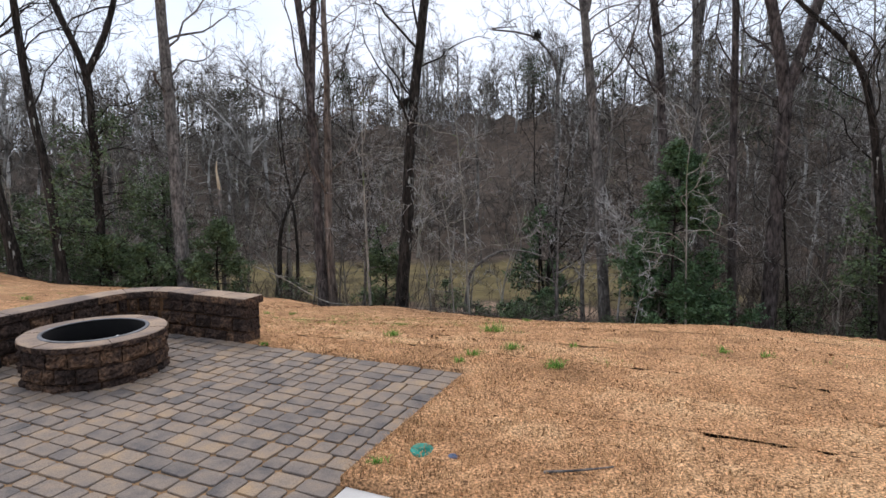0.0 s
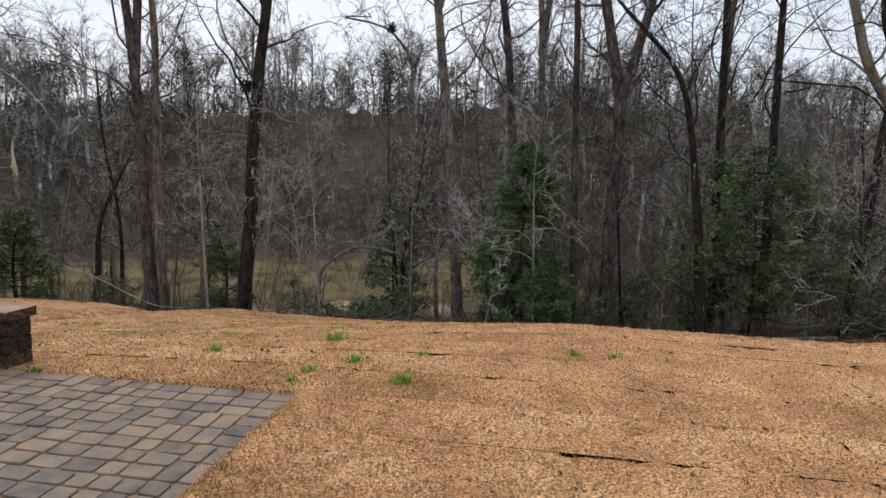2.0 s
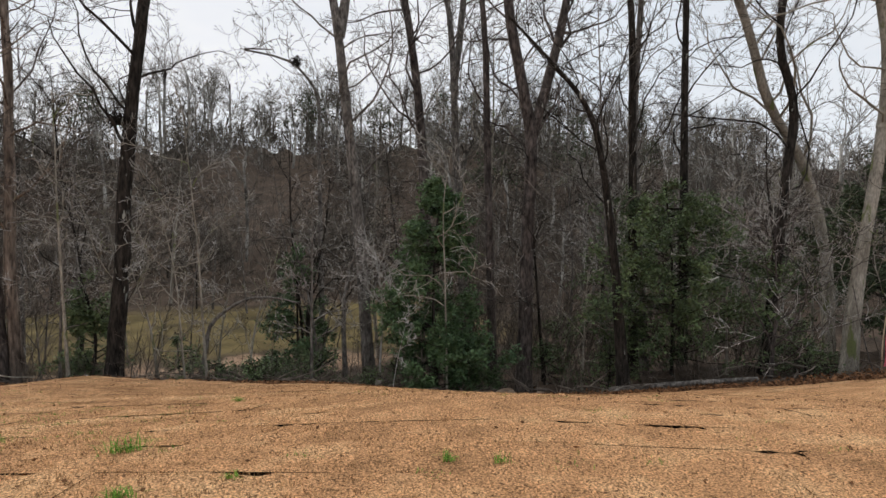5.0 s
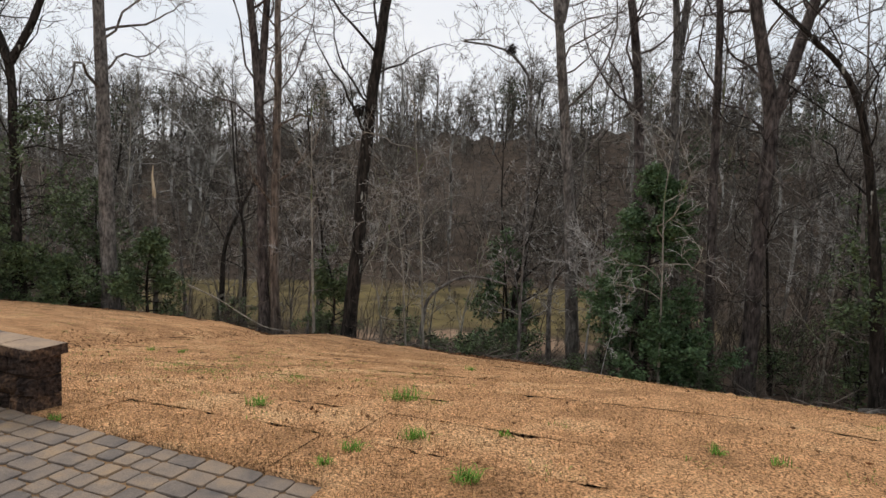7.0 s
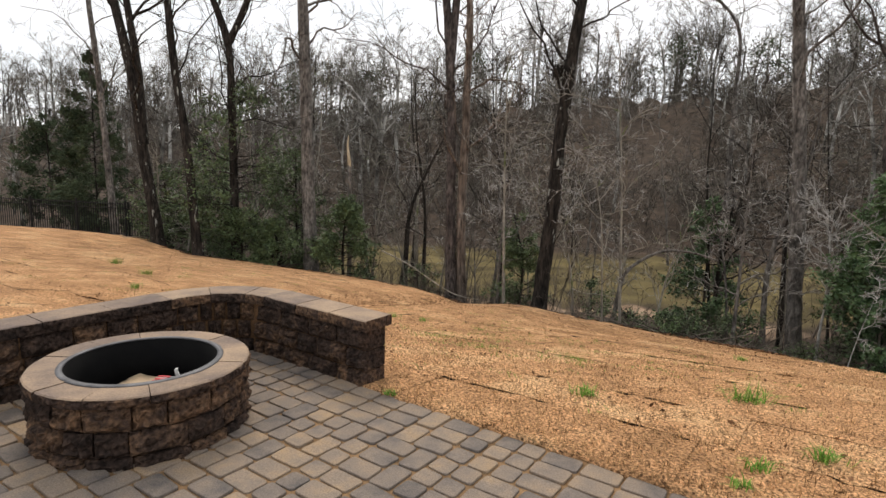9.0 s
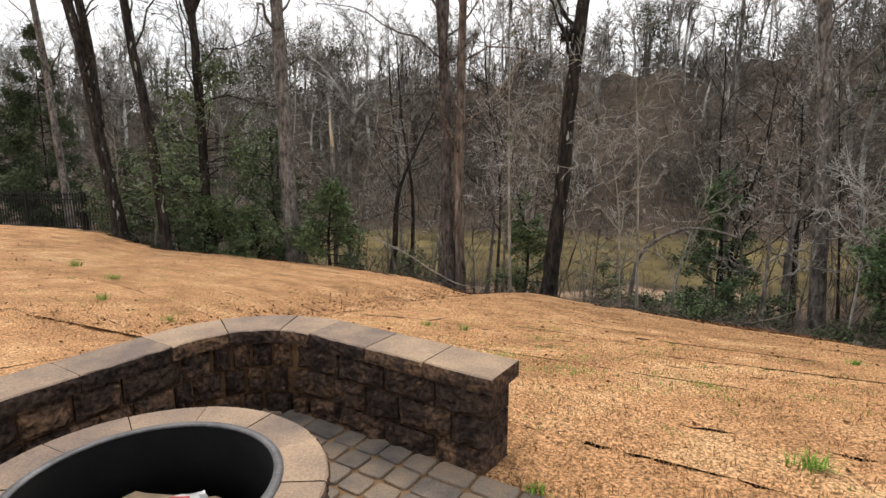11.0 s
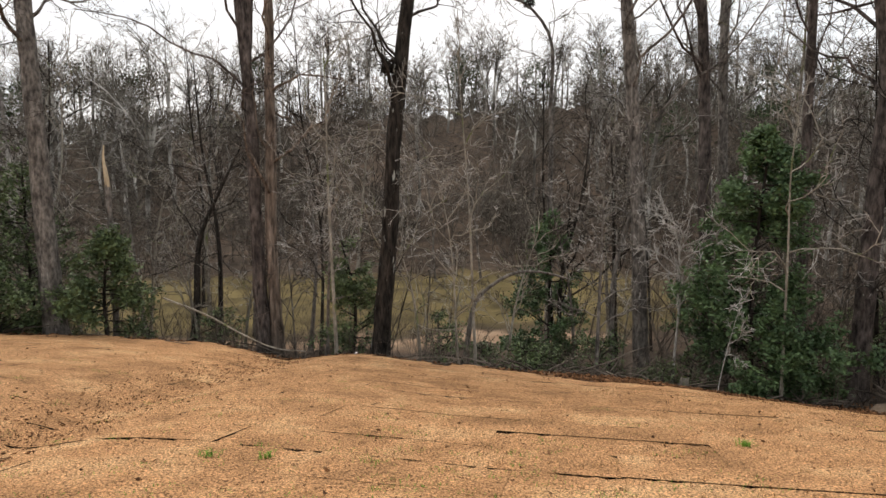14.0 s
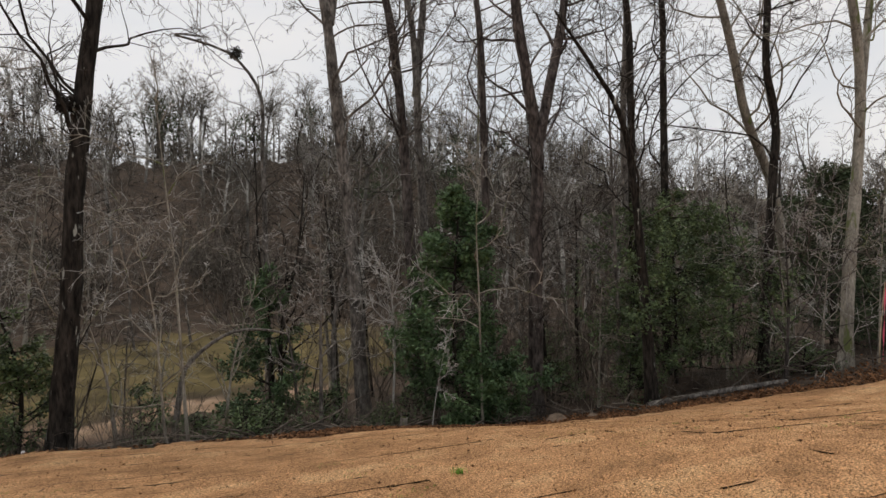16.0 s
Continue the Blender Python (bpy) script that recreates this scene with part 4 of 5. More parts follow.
# the band of turf behind the seat wall
v, q = strip_arrays(-4.16, -2.41, 0.235, 0.6 - GAP, 0.15)
far_strips.append((v, q))
far_sod = part("sod", grid_mesh("sod", *join(far_strips), M_SOD_FAR), parent=lawn)
tagged(far_sod, kind="stuff")


# ---------------------------------------------------------------- patio
patio = thing("patio", "grey, charcoal and tan tumbled paver patio", "patio", PATIO, kind="structure")


def slab(name, u0, u1, v0, v1, z0, z1, mat, parent, bevel=0.01, label=""):
    bm = bmesh.new()
    bmesh.ops.create_cube(bm, size=1, matrix=Matrix.Translation(((u0 + u1) / 2, (v0 + v1) / 2, (z0 + z1) / 2)) @ Matrix.Diagonal((u1 - u0, v1 - v0, z1 - z0, 1)))
    bmesh.ops.bevel(bm, geom=bm.edges[:], offset=bevel, segments=2, affect="EDGES")
    return part(name, bm, mat, parent, label)


slab("joint_bed", -5.0, 0.055, -6.5, 0.06, -0.12, -0.013, M_SAND, patio, 0.005, "sandy joint filling")
walkway = slab("concrete_slab", 0.06, 6.0, -7.4, -1.97, -0.13, 0.0, M_CONCRETE, None, 0.012)
walkway.matrix_world = PATIO
tagged(walkway, "pale smooth concrete slab beside the pavers", "slab", kind="structure")


def paver_mesh(w, d, seed):
    r = random.Random(seed)
    c = 0.019
    outline = []
    for sx, sy in ((1, 1), (-1, 1), (-1, -1), (1, -1)):
        x, y = sx * (w / 2 - r.uniform(0, 0.009)), sy * (d / 2 - r.uniform(0, 0.009))
        p = [(x, y - sy * c), (x - sx * c * 0.3, y - sy * c * 0.3), (x - sx * c, y)]
        outline += p if sx * sy > 0 else p[::-1]
    n = len(outline)
    rings = ((1.0, -0.035), (1.0, -0.010), (0.985, -0.003), (0.95, 0.0))
    v = [(x - (1 - k) * math.copysign(min(w, d) / 2, x), y - (1 - k) * math.copysign(min(w, d) / 2, y), z) for k, z in rings for x, y in outline]
    q = [(a * n + i, a * n + (i + 1) % n, (a + 1) * n + (i + 1) % n, (a + 1) * n + i) for a in range(3) for i in range(n)]
    top = [(3 * n, 3 * n + i, 3 * n + i + 1) for i in range(1, n - 1)]
    return np.array(v), np.array(q), np.array(top)


WIDTHS = (0.211, 0.141)
variants = {}
for w in WIDTHS:
    for k in range(4):
        v, q, t = paver_mesh(w - 0.006, 0.141 - 0.006, k + int(w * 1000))
        variants[w, k] = (grid_mesh("paver", v, [q, t], M_PAVER, smooth=False), v, q, t)
r = random.Random(4)
paver_count, far_v, far_q, far_t, k0 = 0, [], [], [], 0
CELL = 0.0705
placed = []
for band in range(15):
    u = 0.03 - r.uniform(0, 0.008)
    v = -0.005 - band * CELL * 6
    while u > -4.05:
        kind = r.random()
        if kind < 0.42:
            placed += [(u - CELL * 1.5, v - CELL * (2 * k + 1), 0.211, 0) for k in range(3)]
            u -= CELL * 3
        elif kind < 0.72:
            placed += [(u - CELL, v - CELL * (3 * k + 1.5), 0.211, 90) for k in range(2)]
            u -= CELL * 2
        else:
            placed += [(u - CELL, v - CELL * (2 * k + 1), 0.141, 0) for k in range(3)]
            u -= CELL * 2
for c, v, w, turn in sorted(placed, key=lambda p: (p[0] + 1.6) ** 2 + (p[1] + 0.9) ** 2):
    if (c + 3.03) ** 2 + (v + 1.17) ** 2 < 0.46**2:
        continue
    if c < -3.4 and v > -0.5 and (c + 3.45) ** 2 + (v + 0.45) ** 2 > 0.56**2:
        continue
    m = pose(c + r.uniform(-0.003, 0.003), v + r.uniform(-0.003, 0.003), r.uniform(-0.004, 0.002), r.uniform(-0.7, 0.7), r.uniform(-0.7, 0.7), turn + r.uniform(-1.5, 1.5))
    me, pv, pq, pt = variants[w, r.randrange(4)]
    if paver_count < 300:
        paver_count += 1
        part("paver", me, parent=patio).matrix_basis = m
    else:
        a = np.array(m)
        far_v.append(pv @ a[:3, :3].T + a[:3, 3])
        far_q.append(pq + k0)
        far_t.append(pt + k0)
        k0 += len(pv)
tagged(part("pavers", grid_mesh("pavers", np.concatenate(far_v), [np.concatenate(far_q), np.concatenate(far_t)], M_PAVER_FAR, smooth=False), parent=patio), kind="stuff")


# ---------------------------------------------------------------- seat wall
def block_arrays(w, h, d, rough, seed, taper=0.0, nx=8, nz=6):
    """A split-faced block: uneven front towards -y, plain sides and back."""
    g = np.random.default_rng(seed)
    X, Z = np.meshgrid(np.linspace(-w / 2, w / 2, nx), np.linspace(0, h, nz))
    edge = np.zeros(X.shape)
    edge[0], edge[-1], edge[:, 0], edge[:, -1] = 1, 1, 1, 1
    Y = -np.abs(g.normal(0, rough, X.shape)) * (1 - edge) + edge * g.uniform(0.010, 0.024, X.shape)
    X = X + (1 - edge) * g.normal(0, w / nx * 0.15, X.shape)
    front = np.stack((X, Y, Z), -1).reshape(-1, 3)
    back = np.array([(sx * (w / 2 - taper), d, z) for z in (0, h) for sx in (-1, 1)])
    i = np.arange(nx * nz).reshape(nz, nx)
    q = np.stack((i[:-1, :-1], i[:-1, 1:], i[1:, 1:], i[1:, :-1]), -1).reshape(-1, 4).tolist()
    b = nx * nz
    tri = []
    for j in range(nx - 1):
        tri.append((i[0, j], b + (0 if j < nx // 2 else 1), i[0, j + 1]))
        tri.append((i[-1, j], i[-1, j + 1], b + (2 if j < nx // 2 else 3)))
    tri += [(i[0, nx // 2], b, b + 1), (i[-1, nx // 2], b + 3, b + 2)]
    for j in range(nz - 1):
        tri.append((i[j, 0], i[j + 1, 0], b + (0 if j < nz // 2 else 2)))
        tri.append((i[j, -1], b + (1 if j < nz // 2 else 3), i[j + 1, -1]))
    tri += [(i[nz // 2, 0], b + 2, b), (i[nz // 2, -1], b + 1, b + 3), (b, b + 2, b + 3), (b, b + 3, b + 1)]
    return np.concatenate((front, back)), np.array(q), np.array(tri)


R_ARC, U_END, U_ARC, V_ARC, U_LEG, V_LEG = 0.45, -2.41, -3.45, -0.45, -3.90, -3.6
S1 = U_END - U_ARC
S2 = S1 + R_ARC * math.pi / 2
S3 = S2 + (V_ARC - V_LEG)


def wall_at(s, off=0.0):
    """The place on the wall's inner face line at length s, moved off outwards, and the turn of a block there."""
    if s < S1:
        return U_END - s, off, 0.0
    if s < S2:
        a = (s - S1) / R_ARC
        return U_ARC - math.sin(a) * (R_ARC + off), V_ARC + math.cos(a) * (R_ARC + off), math.degrees(a)
    return U_LEG - off, V_ARC - (s - S2), 90.0


seat_wall = thing("seat_wall", "low curved seat wall of dark split-face blocks with tan capstones", "wall", PATIO)
DEPTH, TOP = 0.21, 0.466
r = random.Random(11)
courses = ((-0.06, 0.10), (0.10, 0.245), (0.245, 0.39))
for c, (z0, z1) in enumerate(courses):
    s = 0.0
    first = True
    while s < S3 - 0.05:
        in_arc = S1 - 0.06 < s < S2 - 0.03
        w = r.choice((0.095, 0.11, 0.16)) if in_arc else r.choice((0.30, 0.21, 0.15, 0.30))
        if first:
            w = (0.29, 0.2, 0.29)[c]
        m = min(s + w, S3)
        u, v, turn = wall_at((s + m) / 2)
        ba = block_arrays(m - s - 0.012, z1 - z0 - 0.009, DEPTH if first else 0.12, 0.014, c * 100 + int(s * 50), taper=0.0 if not in_arc else 0.0)
        part("block", grid_mesh("block", ba[0], [ba[1], ba[2]], M_BLOCK, smooth=False), parent=seat_wall).matrix_basis = pose(u, v, z0, 0, 0, turn)
        s = m
        first = False
# the core behind the faces
n = 60
core_v, core_q = [], []
ss = [0.02 + (S3 - 0.04) * i / n for i in range(n + 1)]
for s in ss:
    for off, z in ((0.03, -0.08), (0.03, 0.386), (DEPTH - 0.004, 0.386), (DEPTH - 0.004, -0.08)):
        u, v, _ = wall_at(s, off)
        core_v.append((u, v, z))
for i in range(n):
    for j in range(4):
        core_q.append((i * 4 + j, i * 4 + (j + 1) % 4, i * 4 + 4 + (j + 1) % 4, i * 4 + 4 + j))
core_q += [(0, 3, 2, 1), (n * 4, n * 4 + 1, n * 4 + 2, n * 4 + 3)]
part("core", grid_mesh("core", core_v, np.array(core_q), M_SOIL, smooth=False), parent=seat_wall)


def cap_arrays(s0, s1, inner, outer, z0, z1, at, seed, n=7, rough=0.006):
    """A capstone: rough split front, smooth top, plain back."""
    g = np.random.default_rng(seed)
    b, h = 0.006, z1 - z0
    prof = ((inner + 0.006, z0), (inner, z0 + h * 0.35), (inner, z0 + h * 0.7), (inner + 0.004, z1 - b), (inner + 0.012, z1), (outer - b, z1), (outer, z1 - b), (outer, z0))
    v = []
    for i in range(n + 1):
        s = s0 + (s1 - s0) * i / n
        for k, (off, z) in enumerate(prof):
            e = g.normal(0, rough) if k in (1, 2) else (g.normal(0, rough * 0.5) if k in (0, 3) else 0.0)
            x, y, _ = at(s, off + e)
            v.append((x, y, z + (g.normal(0, 0.003) if k in (1, 2) else 0)))
    m = len(prof)
    q = [(i * m + j, i * m + (j + 1) % m, (i + 1) * m + (j + 1) % m, (i + 1) * m + j) for i in range(n) for j in range(m)]
    ends = np.array([tuple(range(m))[::-1], tuple(n * m + j for j in range(m))])
    return np.array(v), np.array(q), ends


def capstone(ca, parent, lift):
    me = grid_mesh("capstone", ca[0], [ca[1], ca[2]], M_CAP, smooth=False)
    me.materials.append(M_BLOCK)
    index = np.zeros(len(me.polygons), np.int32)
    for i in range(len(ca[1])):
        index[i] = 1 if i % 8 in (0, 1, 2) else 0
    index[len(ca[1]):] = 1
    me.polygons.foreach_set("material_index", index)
    part("capstone", me, parent=parent).matrix_basis = pose(0, 0, lift)


joints = [-0.03, 0.33, 0.67, 1.05, S1 + 0.20, S1 + 0.48, S2 + 0.08]
while joints[-1] < S3:
    joints.append(joints[-1] + 0.42)
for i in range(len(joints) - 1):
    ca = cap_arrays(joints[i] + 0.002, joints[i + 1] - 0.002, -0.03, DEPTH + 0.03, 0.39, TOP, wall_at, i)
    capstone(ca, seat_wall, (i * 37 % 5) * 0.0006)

# ---------------------------------------------------------------- fire pit
PIT_U, PIT_V, PIT_R, PIT_TOP = -3.03, -1.17, 0.548, 0.375
fire_pit = thing("fire_pit", "round fire pit of dark split-face blocks with a steel ring", "fire pit", PATIO @ pose(PIT_U, PIT_V, 0))
for c, (z0, z1) in enumerate(((-0.03, 0.05), (0.05, 0.18), (0.18, 0.31))):
    a = 0.15 + c * 0.21
    end = a + 2 * math.pi
    while a < end - 0.06:
        w = min(r.choice((0.50, 0.42, 0.30)), end - a)
        if end - a - w < 0.15:
            w = end - a
        mid = a + w / 2
        ba = block_arrays(2 * PIT_R * math.tan(w / 2) - 0.016, z1 - z0 - 0.009, 0.11, 0.014, 900 + c * 40 + int(a * 10), taper=0.02)
        part("block", grid_mesh("block", ba[0], [ba[1], ba[2]], M_BLOCK, smooth=False), parent=fire_pit).matrix_basis = \
            pose(PIT_R * math.sin(mid), -PIT_R * math.cos(mid), z0, 0, 0, math.degrees(mid))
        a += w


def ring_at(s, off):
    return math.sin(s) * (0.575 - off), -math.cos(s) * (0.575 - off), 0


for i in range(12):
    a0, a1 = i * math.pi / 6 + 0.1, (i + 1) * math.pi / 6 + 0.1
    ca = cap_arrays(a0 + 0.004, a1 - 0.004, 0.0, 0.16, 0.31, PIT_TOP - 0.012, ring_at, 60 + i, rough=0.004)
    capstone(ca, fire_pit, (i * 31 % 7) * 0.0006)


def lathe(profile, n=64):
    v = [(rad * math.cos(2 * math.pi * i / n), rad * math.sin(2 * math.pi * i / n), z) for i in range(n) for rad, z in profile]
    m = len(profile)
    q = [(i * m + j, (i + 1) % n * m + j, (i + 1) % n * m + (j + 1) % m, i * m + (j + 1) % m) for i in range(n) for j in range(m)]
    return v, np.array(q)


ring = part("steel_ring", grid_mesh("steel_ring", *lathe(((0.398, 0.0), (0.398, 0.366), (0.393, 0.366), (0.393, 0.0))), M_STEEL), parent=fire_pit, label="matt black steel liner")
part("rim", grid_mesh("rim", *lathe(((0.392, 0.364), (0.392, 0.371), (0.423, 0.370), (0.425, 0.3635))), M_FLANGE), parent=ring, label="worn grey steel rim")
part("pit_core", grid_mesh("pit_core", *lathe(((0.41, -0.03), (0.41, 0.305), (0.515, 0.305), (0.515, -0.03))), M_BLOCK), parent=fire_pit)
part("pit_floor", grid_mesh("pit_floor", *lathe(((0.0, 0.035), (0.395, 0.03), (0.395, -0.02), (0.0, -0.02)), 32), M_SOIL), parent=fire_pit, label="dark soil inside the ring")


# ---------------------------------------------------------------- bags left in the fire pit
def pillow(name, size, mat, parent, m, seed, label="", crease=0.012):
    """A slumped, creased sack."""
    g = np.random.default_rng(seed)
    n, k = 28, 14
    th = np.linspace(0, 2 * np.pi, n, endpoint=False)
    ph = np.linspace(-np.pi / 2, np.pi / 2, k)
    P, T = np.meshgrid(ph, th, indexing="ij")

    def sup(a, e):
        return np.sign(a) * np.abs(a) ** e

    x = size[0] / 2 * sup(np.cos(P), 0.5) * sup(np.cos(T), 0.45)
    y = size[1] / 2 * sup(np.cos(P), 0.5) * sup(np.sin(T), 0.45)
    z = size[2] / 2 * sup(np.sin(P), 0.8) * (1 - 0.35 * (np.abs(x) / size[0] * 2) ** 3)
    wave = crease * (np.sin(x * 38 + y * 17 + g.uniform(0, 6)) + 0.7 * np.sin(y * 47 - x * 23 + g.uniform(0, 6))) + g.normal(0, 0.004, x.shape)
    z = z + wave * np.cos(P)
    i = np.arange(n * k).reshape(k, n)
    q = np.stack((i[:-1], np.roll(i[:-1], -1, 1), np.roll(i[1:], -1, 1), i[1:]), -1).reshape(-1, 4)
    ob = part(name, grid_mesh(name, np.stack((x, y, z), -1), q, mat), parent=parent, label=label)
    ob.matrix_basis = m
    return ob


M_SACK = surface("tan_plastic_sack", [(0.3, (0.42, 0.30, 0.19)), (0.7, (0.58, 0.44, 0.30))], 8, 0.45, 0.3, 40, 0.1, local=True)
M_WHITE = surface("white_plastic", [(0.3, (0.70, 0.69, 0.68)), (0.7, (0.82, 0.81, 0.80))], 8, 0.4, 0.3, 30, 0.05, local=True)
M_RED = surface("red_print", [(0.3, (0.45, 0.03, 0.04)), (0.7, (0.55, 0.05, 0.06))], 8, 0.5, 0, 30, 0.05)
sack = thing("sack", "tan plastic sack with a white label and red print", "bag", PATIO @ pose(PIT_U - 0.12, PIT_V + 0.10, 0.035, 0, 0, 35))
pillow("body", (0.46, 0.30, 0.12), M_SACK, sack, pose(0, 0, 0.07, 0, 4, 0), 5)
pillow("label", (0.15, 0.305, 0.126), M_WHITE, sack, pose(0.06, 0, 0.073, 0, 4, 0), 6, "white label band")
for i in range(4):
    bm = bmesh.new()
    bmesh.ops.create_cube(bm, size=1, matrix=Matrix.Diagonal((0.07, 0.022, 0.006, 1)))
    bmesh.ops.bevel(bm, geom=bm.edges[:], offset=0.002, segments=1, affect="EDGES")
    part("print_bar", bm, M_RED, sack).matrix_basis = pose(0.05, -0.07 + i * 0.04, 0.150, 0, 4, 8)
clear_bag = thing("plastic_bag", "crumpled clear whitish plastic bag in the fire pit", "bag", PATIO @ pose(PIT_U + 0.13, PIT_V + 0.20, 0.035, 0, 0, 60))
pillow("body", (0.26, 0.2, 0.14), M_WHITE, clear_bag, pose(0, 0, 0.07), 9, crease=0.02)
bm = bmesh.new()
bmesh.ops.create_cone(bm, segments=7, radius1=0.07, radius2=0.008, depth=0.16, cap_ends=True)
for vert in bm.verts:
    vert.co.x *= 0.35
    vert.co += Vector((rng.normal(0, 0.006), rng.normal(0, 0.006), 0))
part("neck", bm, M_WHITE, clear_bag, "stiff upright neck of the bag").matrix_basis = pose(-0.06, 0.05, 0.17, 15, -12, 0)


# ---------------------------------------------------------------- wood lying about, posts and markers
def wood_piece(name, points, radius, mat, label, category, tip=0.5, sides=9):
    p = np.array(points, float)
    root = p[0].copy()
    me, _ = trunk_mesh(name, smooth_line(p, 18) - root, radius, mat, flare=0.0, tip=tip, sides=sides)
    ob = part(name, me)
    ob.matrix_world = pose(*root)
    return tagged(ob, label, category)


def gz(x, y, lift=0.0):
    return float(ground_z(x, y)) + lift


wood_piece("fallen_branch", [(-6.57, 19.33, -1.25), (-5.5, 19.0, -1.62), (-4.6, 18.77, -2.08), (-3.9, 18.5, -2.32), (-3.2, 18.3, -2.35)], 0.024, M_BARK_PALE,
           "bleached fallen branch leaning into the brush", "branch")
wood_piece("fallen_log", [(10.2, 13.5, gz(10.2, 13.5, 0.1)), (11.0, 13.0, gz(11.0, 13.0, 0.12)), (12.0, 12.2, gz(12, 12.2, 0.12)), (12.9, 11.5, gz(12.9, 11.5, 0.1))], 0.075, M_BARK_GREY,
           "grey mossy log lying along the lawn's edge", "log", tip=0.8)
wood_piece("fallen_log", [(1.6, 17.0, gz(1.6, 17, 0.05)), (3.2, 16.7, gz(3.2, 16.7, 0.08)), (5.0, 16.5, gz(5, 16.5, 0.06)), (7.4, 15.6, gz(7.4, 15.6, 0.06))], 0.06, M_BARK_GREY,
           "thin grey log in the brush pile", "log", tip=0.6)
wood_piece("arching_stem", [(0.5, 18.6, -3.2), (0.58, 18.6, -2.7), (0.68, 18.6, -2.0), (0.82, 18.6, -1.32), (1.2, 18.6, -0.95), (1.8, 18.6, -0.64), (2.6, 18.6, -0.66), (3.17, 18.6, -0.82)], 0.075, M_BARK_GREY,
           "grey stem arching over sideways", "sapling", tip=0.3)
snag = thing("broken_snag", "broken dead trunk with a pale bare splintered top", "snag", pose(-8.3, 20.9, gz(-8.3, 20.9, -0.2)))
foot = gz(-8.3, 20.9, -0.2)
part("stem", trunk_mesh("stem", smooth_line([(0, 0, 0), (0.03, 0, 1.5), (0.0, 0, 1.4 - foot)], 16), 0.08, M_BARK_GREY, flare=0.2, tip=0.8)[0], parent=snag, label="dark grey bark")
part("splinter", trunk_mesh("splinter", smooth_line([(0.0, 0, 1.35 - foot), (-0.03, 0, 1.7 - foot), (-0.07, 0, 2.05 - foot), (-0.04, 0, 2.4 - foot)], 14), 0.07, M_WOOD_BARE, flare=0.0, tip=0.2, sides=7)[0],
     parent=snag, label="pale bare splintered wood")
stub = wood_piece("stump", [(4.95, 16.3, gz(4.95, 16.3, -0.1)), (4.96, 16.3, gz(4.95, 16.3, 0.2)), (4.99, 16.3, gz(4.95, 16.3, 0.5))], 0.1, M_BARK_PALE,
                  "short pale cut stump at the lawn's edge", "stump", tip=0.9)
wood_piece("survey_stake", [(15.55, 10.45, gz(15.55, 10.45, -0.1)), (15.5, 10.4, gz(15.5, 10.4, 1.0)), (15.75, 10.4, gz(15.5, 10.4, 2.1))], 0.016, M_WOOD_BARE, "thin wooden survey stake", "stake", tip=0.8)
M_PINK = surface("pink_ribbon", [(0.3, (0.75, 0.09, 0.16)), (0.7, (0.90, 0.16, 0.24))], 6, 0.6, 0, 30, 0.1)
line = smooth_line([(15.52, 10.36, gz(15.5, 10.4, 0.15)), (15.55, 10.35, gz(15.5, 10.4, 0.8)), (15.62, 10.36, gz(15.5, 10.4, 1.5)), (15.74, 10.37, gz(15.5, 10.4, 2.1))], 24)
wob = np.sin(np.linspace(0, 14, 24))
rib = np.stack((line + np.stack((0.03 + 0.02 * wob, 0.012 * wob, 0 * wob), 1), line - np.stack((0.03 - 0.01 * wob, 0.012 * wob, 0 * wob), 1),
                line - np.stack((0.03 - 0.01 * wob, 0.012 * wob - 0.004, 0 * wob), 1), line + np.stack((0.03 + 0.02 * wob, 0.012 * wob + 0.004, 0 * wob), 1)), 1)
k = np.arange(24 * 4).reshape(24, 4)
ribbon = part("marker_ribbon", grid_mesh("marker_ribbon", rib, np.stack((k[:-1], np.roll(k[:-1], -1, 1), np.roll(k[1:], -1, 1), k[1:]), -1).reshape(-1, 4), M_PINK))
tagged(ribbon, "bright pink marker ribbon hanging on a stake", "ribbon")
wood_piece("leaning_pole", [(15.4, 10.5, gz(15.4, 10.5, -0.1)), (14.9, 10.5, gz(15, 10.5, 1.0)), (14.5, 10.5, gz(15, 10.5, 2.1))], 0.014, M_BARK_GREY, "thin brown pole leaning beside a stake", "pole", tip=0.8)
marker = part("marker_pipe", grid_mesh("marker_pipe", *lathe(((0.022, -0.1), (0.03, -0.1), (0.03, 0.24), (0.022, 0.24)), 14), M_WHITE))
marker.matrix_world = pose(-2.05, 18.0, gz(-2.05, 18.0))
tagged(marker, "short white plastic marker pipe at the lawn's edge", "pipe")


def boulder(x, y, sx, sy, sz, seed):
    bm = bmesh.new()
    bmesh.ops.create_icosphere(bm, subdivisions=3, radius=0.5)
    for vert in bm.verts:
        d = 1 + 0.25 * noise.noise(vert.co * 2.2 + Vector((seed, 0, 0))) + 0.08 * noise.noise(vert.co * 7 + Vector((0, seed, 0)))
        vert.co = Vector((vert.co.x * sx * d, vert.co.y * sy * d, vert.co.z * sz * d))
    ob = part("rock", bm, M_ROCK)
    ob.matrix_world = pose(x, y, gz(x, y, sz * 0.2), 0, 0, seed * 40)
    return tagged(ob, "brown weathered rock at the lawn's edge", "rock")


